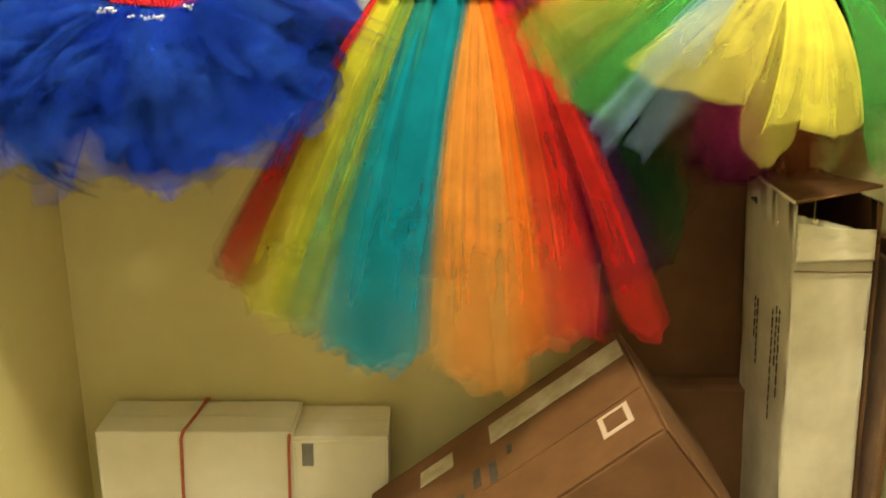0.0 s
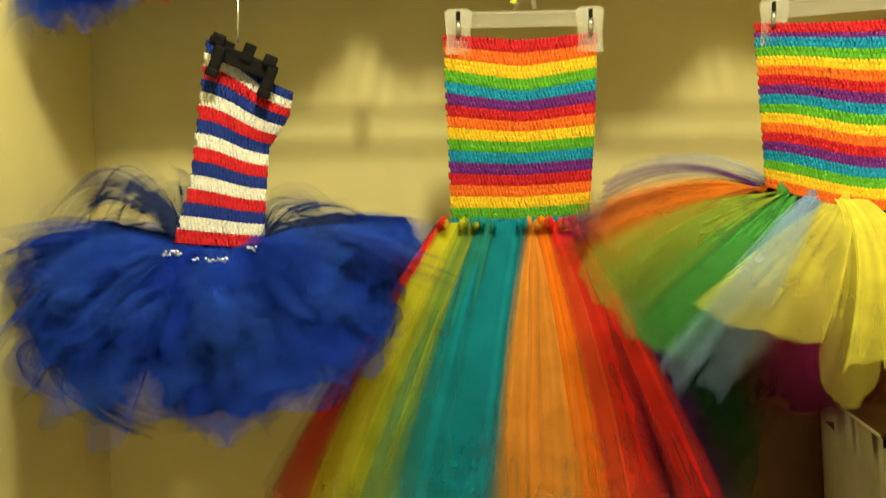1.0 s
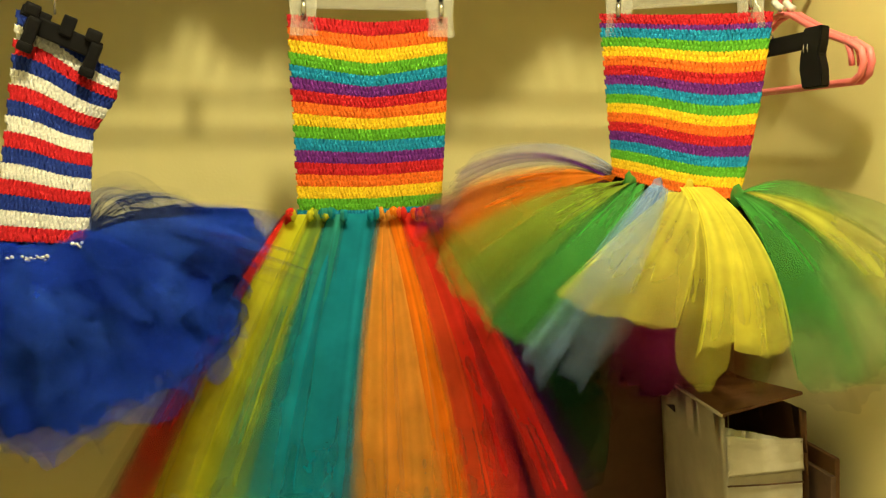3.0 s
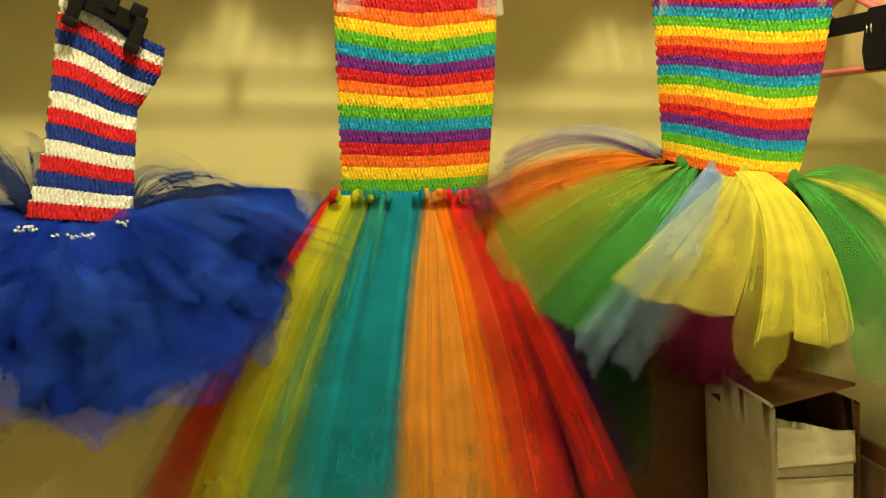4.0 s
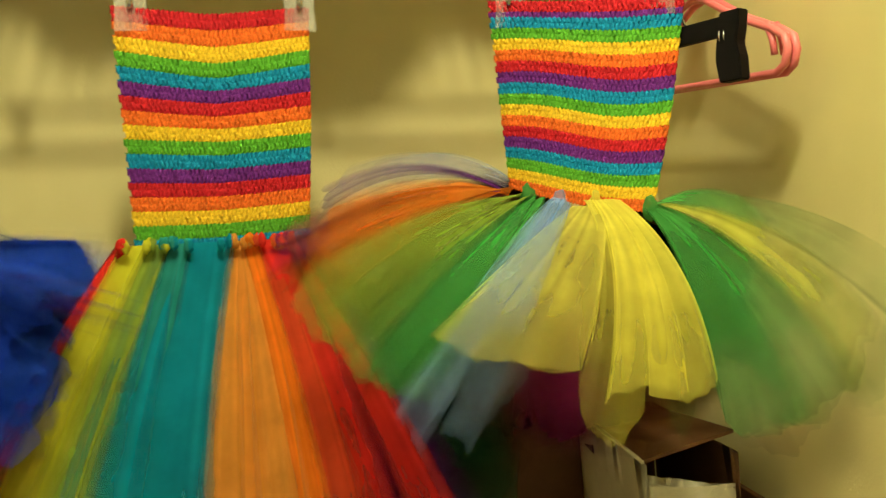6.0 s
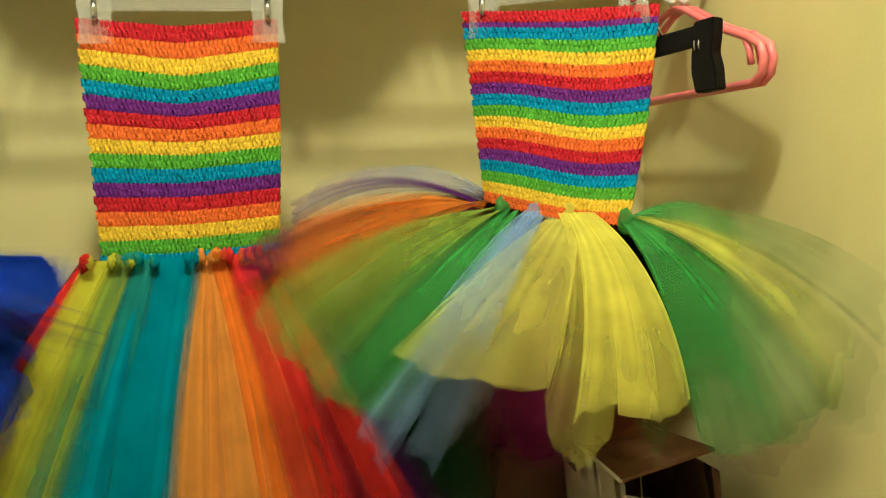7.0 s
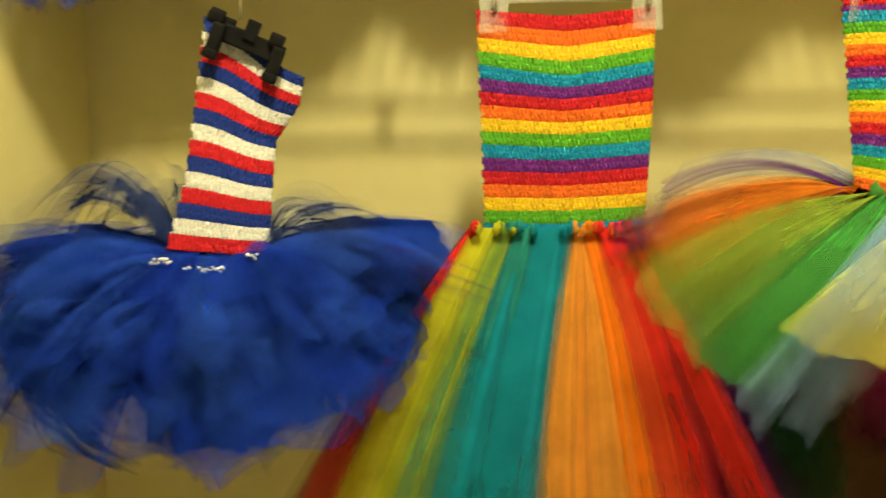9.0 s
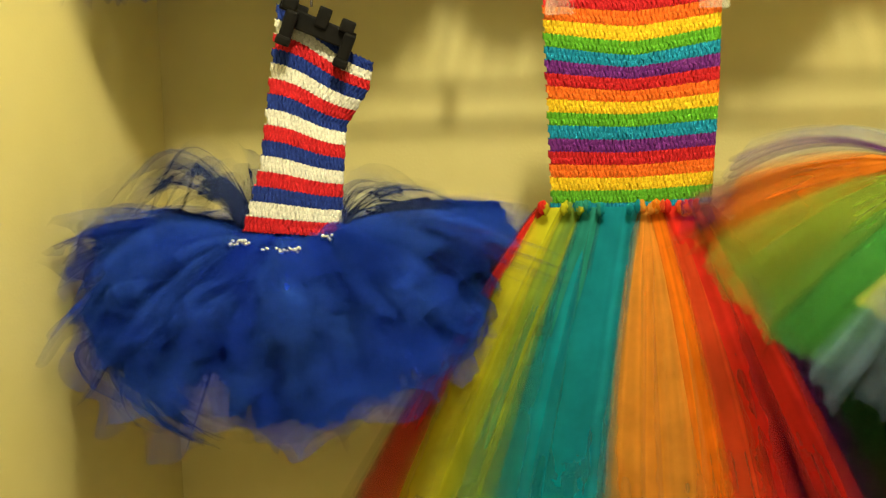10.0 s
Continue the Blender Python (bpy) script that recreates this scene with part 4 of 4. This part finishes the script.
# ---- tulle skirts stored on the shelf; unseen heaps added to shade the wall ----
def shade_heap(x0, x1, low, nets, count, label, seed, front=-0.05):
    """A heap of net on the back of the shelf that puffs out over its front edge, above the view, to shade the wall."""
    g = random.Random(seed)
    s = thing("tulle_skirt", ((x0 + x1) / 2, 0.13, RAIL_Z + 0.05), label, "skirt", "skirts on the shelf")
    off = np.array(s.location)
    heap = np.zeros((9, 25, 3))
    for i in range(9):
        for j in range(25):
            u, a = j / 24, math.pi * i / 8
            r = 0.055 * math.sin(math.pi * min(max(u, 0.03), 0.97)) ** 0.4
            w = 1 + 0.3 * noise.noise(Vector((u * 9, a * 2, seed)))
            heap[i, j] = (x0 + (x1 - x0) * u - off[0], 0.135 - off[1] + r * math.cos(a) * w * 0.8, 0.003 + r * 3.6 * math.sin(a) * w)
    body = grid_part("skirt_body", heap, NET[nets[0]], s)
    body.data.attributes.new("gather", "FLOAT", "POINT").data.foreach_set("value", [1.1] * len(body.data.vertices))
    for k in range(count):
        u = (k + g.uniform(-0.5, 0.5)) / count
        x = x0 + (x1 - x0) * min(max(u, 0), 1)
        z = low(x) + g.uniform(-0.003, 0.006)
        y = front + g.uniform(-0.015, 0.02)
        p0 = np.array((x + g.uniform(-0.02, 0.02), 0.13, 2.02)) - off
        p2 = np.array((x, y, z)) - off
        p1 = np.array((x, y - 0.01, z + 0.22)) - off
        nv_w = g.uniform(0.03, 0.05)
        strip = tulle_strip(s, p0, p1, p2, 0.03, nv_w, g.choice(nets), X, 2, 0.004, 10, 0.03, g)
    return s


def lower_edge(x):
    """How low the unseen net reaches over the front of the shelf; this sets its shadow's edge on the wall."""
    if x < -0.30:
        return 1.785
    if x < -0.215:
        return 1.785 + 0.055 * (x + 0.30) / 0.085
    if x < -0.04:
        return 1.845 + 0.05 * math.exp(-((x + 0.152) / 0.03) ** 2) + 0.014 * math.exp(-((x + 0.085) / 0.05) ** 2)
    if x < 0.16:
        return 1.808
    return 1.808 + 0.07 * min((x - 0.16) / 0.07, 1.0)


shade_heap(-0.60, -0.17, lower_edge, ("stored_blue", "stored"), 140, "dark blue tulle heap on wire shelf, mostly unseen, shading the wall", 3)
shade_heap(-0.16, 0.22, lower_edge, ("stored_rust", "stored"), 140, "rust and dark tulle heap mid wire shelf, mostly unseen, shading the wall", 4)
shade_heap(0.23, 0.595, lower_edge, ("stored_rust", "stored"), 130, "rust and dark tulle heap at wire shelf end, mostly unseen, shading the wall", 5)

spill = thing("tulle_skirt", (-0.53, -0.01, RAIL_Z + 0.012), "royal blue tulle skirt with red ribbon spilling over shelf rail", "skirt", "skirts on the shelf")
GS = random.Random(21)
for k in range(26):
    x = GS.uniform(-0.60, -0.44)
    deep = 0.075 * (1 - ((x + 0.55) / 0.13) ** 2)
    o = np.array(spill.location)
    tulle_strip(spill, np.array((x + 0.02, 0.06, RAIL_Z + 0.06)) - o, np.array((x, -0.06, RAIL_Z + 0.06)) - o,
                np.array((x + GS.uniform(-0.02, 0.02), -0.045 + GS.uniform(-0.02, 0.01), RAIL_Z + 0.02 - max(deep, 0.01) + GS.uniform(-0.008, 0.008))) - o,
                0.03, 0.06, GS.choice(("blue", "light_blue", "deep_blue")), X, 2, 0.006, 10, 0.08, GS)
for x in (-0.452, -0.425):
    o = np.array(spill.location)
    ob = tulle_strip(spill, np.array((x + 0.03, 0.0, RAIL_Z + 0.025)) - o, np.array((x + 0.02, -0.025, RAIL_Z + 0.02)) - o, np.array((x, -0.02, RAIL_Z - 0.03)) - o,
                0.008, 0.01, "red", X, 1, 0.001, 8, 0.0, GS)
    ob.name = "ribbon"


# ---- boxes on the closet floor ----
def carton(name, size, at, turn, mat, label, group="boxes in the closet", open_top=False):
    """A cardboard box of panels; its origin is the middle of its bottom."""
    c = thing(name, at, label, "box", group)
    c.rotation_euler = turn
    w, d, h = size
    t = 0.004
    for nm, s, p in (("side_panel", (t, d, h), (-w / 2, 0, h / 2)), ("side_panel", (t, d, h), (w / 2, 0, h / 2)),
                     ("front_panel", (w - t, t, h), (0, -d / 2 + t / 2, h / 2)), ("back_panel", (w - t, t, h), (0, d / 2 - t / 2, h / 2)),
                     ("bottom_panel", (w - t, d - 2 * t, t), (0, 0, t / 2))):
        part(nm, box_bm(s, 0.0012, p), mat, c)
    if not open_top:
        part("lid_flap", box_bm((w - t, d / 2 - 0.001, t), 0.0012, (0, -d / 4, h - t / 2 + 0.001)), mat, c)
        part("lid_flap", box_bm((w - t, d / 2 - 0.001, t), 0.0012, (0, d / 4, h - t / 2 + 0.001)), mat, c)
    return c


# white cartons with a red cord, on a storage carton
carton("cardboard_box", (0.62, 0.26, 0.45), (-0.29, 0.06, 0.0), (0, 0, 0), KRAFT, "closed brown cardboard box standing on carpet")
white_a = carton("white_carton", (0.305, 0.105, 0.30), (-0.393, 0.134, 0.45), (0, 0, 0), WHITE_CARD, "closed white cardboard carton tied with red cord")
white_b = carton("white_carton", (0.145, 0.105, 0.292), (-0.166, 0.134, 0.45), (0, 0, 0), WHITE_CARD, "small white cardboard carton with grey barcode label")
x = -0.005
cord = [(x, 0.056, 0.303), (x - 0.004, 0.0, 0.304), (x - 0.012, -0.053, 0.303), (x - 0.016, -0.0555, 0.29), (x - 0.026, -0.055, 0.0)]
part("cord", tube_bm(cord, 0.0026, 6), RED_CORD, white_a, "red cord", smooth=True)
part("cord_knot", tube_bm([(x, 0.05, 0.304), (x + 0.006, 0.044, 0.309), (x, 0.04, 0.305)], 0.003, 6), RED_CORD, white_a, smooth=True)
cord = [(-0.078, 0.056, 0.297), (-0.078, 0.0, 0.297), (-0.080, -0.053, 0.296), (-0.081, -0.0555, 0.28), (-0.086, -0.055, 0.0)]
part("cord", tube_bm(cord, 0.0026, 6), RED_CORD, white_b, "red cord", smooth=True)
part("label", box_bm((0.018, 0.001, 0.04), 0.0, (-0.052, -0.0535, 0.262)), GREY_INK, white_b, "grey barcode label")
part("lid_edge", box_bm((0.15, 0.002, 0.004), 0.0005, (0.0, -0.0535, 0.284)), WHITE_CARD, white_b)

# tilted brown box with tape and label, propped between the boxes
carton("cardboard_box", (0.5, 0.3, 0.5), (0.27, 0.03, 0.0), (0, 0, 0), KRAFT, "closed brown cardboard box standing on carpet")
tilted = thing("cardboard_box", (0.248, -0.09, 0.932), "tilted brown cardboard box with tape and address label", "box", "boxes in the closet")
tilted.rotation_euler = (0, -0.66, 0)
LW, DW, HW = 0.46, 0.30, 0.24
part("body", box_bm((LW, DW, HW), 0.004, (-LW / 2, 0, -HW / 2)), KRAFT, tilted)
part("lid_flap", box_bm((LW - 0.004, DW * 0.62, 0.003), 0.001, (-LW / 2, DW * 0.19, 0.0025)), KRAFT, tilted)
part("lid_flap", box_bm((LW - 0.004, DW * 0.36, 0.003), 0.001, (-LW / 2, -DW * 0.31, 0.0025)), KRAFT, tilted)
part("tape", box_bm((0.23, 0.052, 0.001), 0.0, (-0.118, 0.088, 0.0052)), TAPE, tilted, "clear packing tape")
part("tape", box_bm((0.06, 0.04, 0.001), 0.0, (-0.33, 0.09, 0.0052)), TAPE, tilted, "clear packing tape")
lab = part("label", box_bm((0.045, 0.05, 0.001), 0.0, (-0.05, -0.075, 0.0052)), PAPER, tilted, "white edged paper label")
part("label_print", box_bm((0.030, 0.034, 0.0006), 0.0, (-0.05, -0.075, 0.0062)), KRAFT, lab)
for x, y, w, d in ((-0.235, -0.01, 0.012, 0.05), (-0.262, 0.0, 0.012, 0.045), (-0.30, -0.02, 0.03, 0.012), (-0.205, 0.02, 0.008, 0.02), (-0.34, -0.03, 0.012, 0.04)):
    part("printed_bar", box_bm((w, d, 0.0006), 0.0, (x, y, 0.0048)), INK, tilted)
part("end_flap", box_bm((0.003, DW, HW * 0.5), 0.001, (0.0025, 0, -HW * 0.25)), KRAFT, tilted)

# box added on assumption; it fills the dark brown area beside the long skirt
carton("cardboard_box", (0.25, 0.05, 0.72), (0.375, 0.17, 0.52), (0, 0, 0), KRAFT, "tall plain brown cardboard box assumed against the closet wall")
carton("cardboard_box", (0.15, 0.05, 0.30), (0.405, 0.115, 0.52), (0, 0, 0), KRAFT, "small plain brown cardboard box before a taller one")

# tall white box with torn open top
carton("cardboard_box", (0.26, 0.3, 0.52), (0.465, 0.02, 0.0), (0, 0, 0), KRAFT, "closed brown cardboard box standing on carpet").location.x = 0.65 - 0.19
tall = thing("white_carton", (0.528, 0.01, 0.54), "tall white cardboard carton with torn open top and brown inside", "box", "boxes in the closet")
tall.rotation_euler = (0, -0.066, -0.06)
W, D, H, T = 0.099, 0.215, 0.63, 0.004


def ragged_panel(name, size, at, mat, parent, rag, seed, slope=0.0):
    """A dented board whose upper edge is torn and may run down to one side."""
    bm = bmesh.new()
    bmesh.ops.create_grid(bm, x_segments=18, y_segments=12, size=0.5)
    for vert in bm.verts:
        x, z = vert.co.x, vert.co.y
        tear = noise.noise(Vector((x * 3.1, seed, 0))) + 0.35 * noise.noise(Vector((x * 11.0, seed, 4)))
        top = (z + 0.5) ** 8 * (rag * tear - slope * (x + 0.5))
        dent = 0.003 * noise.noise(Vector((x * 1.5, z * 2.5, seed))) + 0.0012 * noise.noise(Vector((x * 6, z * 14, seed)))
        vert.co = (x * size[0], dent, z * size[1] + top)
    bmesh.ops.solidify(bm, geom=bm.faces[:], thickness=T)
    ob = part(name, bm, mat, parent, smooth=True)
    ob.matrix_local = at
    return ob


def flat_board(ring, z, t):
    """A flat board of thickness t over an outline of (x, y, rise) corners."""
    bm = bmesh.new()
    lo = [bm.verts.new((x, y, z + r)) for x, y, r in ring]
    hi = [bm.verts.new((x, y, z + r + t)) for x, y, r in ring]
    n = len(ring)
    bm.faces.new(lo[::-1])
    bm.faces.new(hi)
    for k in range(n):
        bm.faces.new((lo[k], lo[(k + 1) % n], hi[(k + 1) % n], hi[k]))
    return bm


ragged_panel("front_panel", (W, H - 0.012), Matrix.Translation((0, -D / 2, (H - 0.012) / 2)), OFF_WHITE, tall, 0.004, 2, 0.026)
ragged_panel("back_panel", (W, H), Matrix.Translation((0, D / 2, H / 2)), KRAFT, tall, 0.002, 3)
ragged_panel("side_panel", (D, H), Matrix.Translation((-W / 2, 0, H / 2)) @ Matrix.Rotation(math.pi / 2, 4, "Z"), OFF_WHITE, tall, 0.002, 4)
ragged_panel("side_panel", (D + 0.014, H), Matrix.Translation((W / 2 + 0.003, -0.004, H / 2)) @ Matrix.Rotation(math.pi / 2, 4, "Z"), KRAFT, tall, 0.006, 5)
part("lining", box_bm((W - 0.012, D - 0.012, H * 0.8), 0.001, (0, 0, H * 0.4)), KRAFT_DARK, tall)
part("lid_flap", flat_board([(-W / 2 - 0.004, -D / 2 - 0.002, 0.0), (W / 2 + 0.008, -D * 0.46, 0.014), (W / 2 + 0.010, D / 2, -0.016), (-W / 2 + 0.006, D / 2, -0.014)], H + 0.003, 0.004), KRAFT, tall, "brown cardboard flap")
part("flap_edge", tube_bm([(-W / 2 - 0.004, -D / 2 - 0.002, H + 0.005), (-W / 2 - 0.0045, 0.0, H + 0.004), (-W / 2 - 0.004, D / 2, H + 0.003)], 0.0022, 6), OFF_WHITE, tall, "worn white edge of flap", smooth=True)
tagged(ragged_panel("torn_flap", (W * 0.98, 0.05), Matrix.Translation((-0.001, -D / 2 - 0.0065, H - 0.044)) @ Matrix.Rotation(-0.05, 4, "X"), OFF_WHITE, tall, 0.003, 9, 0.022), "folded white flap")
part("crease", tube_bm([(-W / 2, -D / 2 - 0.004, H - 0.085), (0, -D / 2 - 0.0045, H - 0.088), (W / 2, -D / 2 - 0.004, H - 0.09)], 0.0012, 6), KRAFT_DARK, tall, smooth=True)
bm = bmesh.new()
lo = [bm.verts.new((-W / 2 - 0.0052, y, z)) for y, z in ((D * 0.36, H - 0.034), (D * 0.22, H - 0.026), (D * 0.21, H - 0.036))]
hi = [bm.verts.new((-W / 2 - 0.0038, v.co.y, v.co.z)) for v in lo]
bm.faces.new(lo)
bm.faces.new(hi[::-1])
for k in range(3):
    bm.faces.new((lo[k], hi[k], hi[(k + 1) % 3], lo[(k + 1) % 3]))
part("hole", bm, INK, tall, "dark torn hole")
for y, top, count in ((-0.078, H - 0.15, 9), (-0.066, H - 0.15, 7), (-0.050, H - 0.16, 12), (0.018, H - 0.17, 8), (0.030, H - 0.17, 5)):
    z = top
    for k in range(count):
        long = R.uniform(0.006, 0.016)
        part("printed_bar", box_bm((0.0008, 0.0042, long), 0.0, (-W / 2 - 0.004, y + R.uniform(-0.0006, 0.0006), z - long / 2)), INK, tall)
        z -= long + 0.0035

sheet = thing("cardboard_box", (0.588, -0.03, 0.52), "flattened brown cardboard box leaning beside tall white carton", "box", "boxes in the closet")
sheet.rotation_euler = (0, -0.045, 0)
part("body", box_bm((0.007, 0.2, 0.6), 0.002, (0, 0, 0.3)), KRAFT, sheet)
part("lid_flap", box_bm((0.007, 0.17, 0.58), 0.002, (-0.0085, -0.02, 0.29)), KRAFT_DARK, sheet)
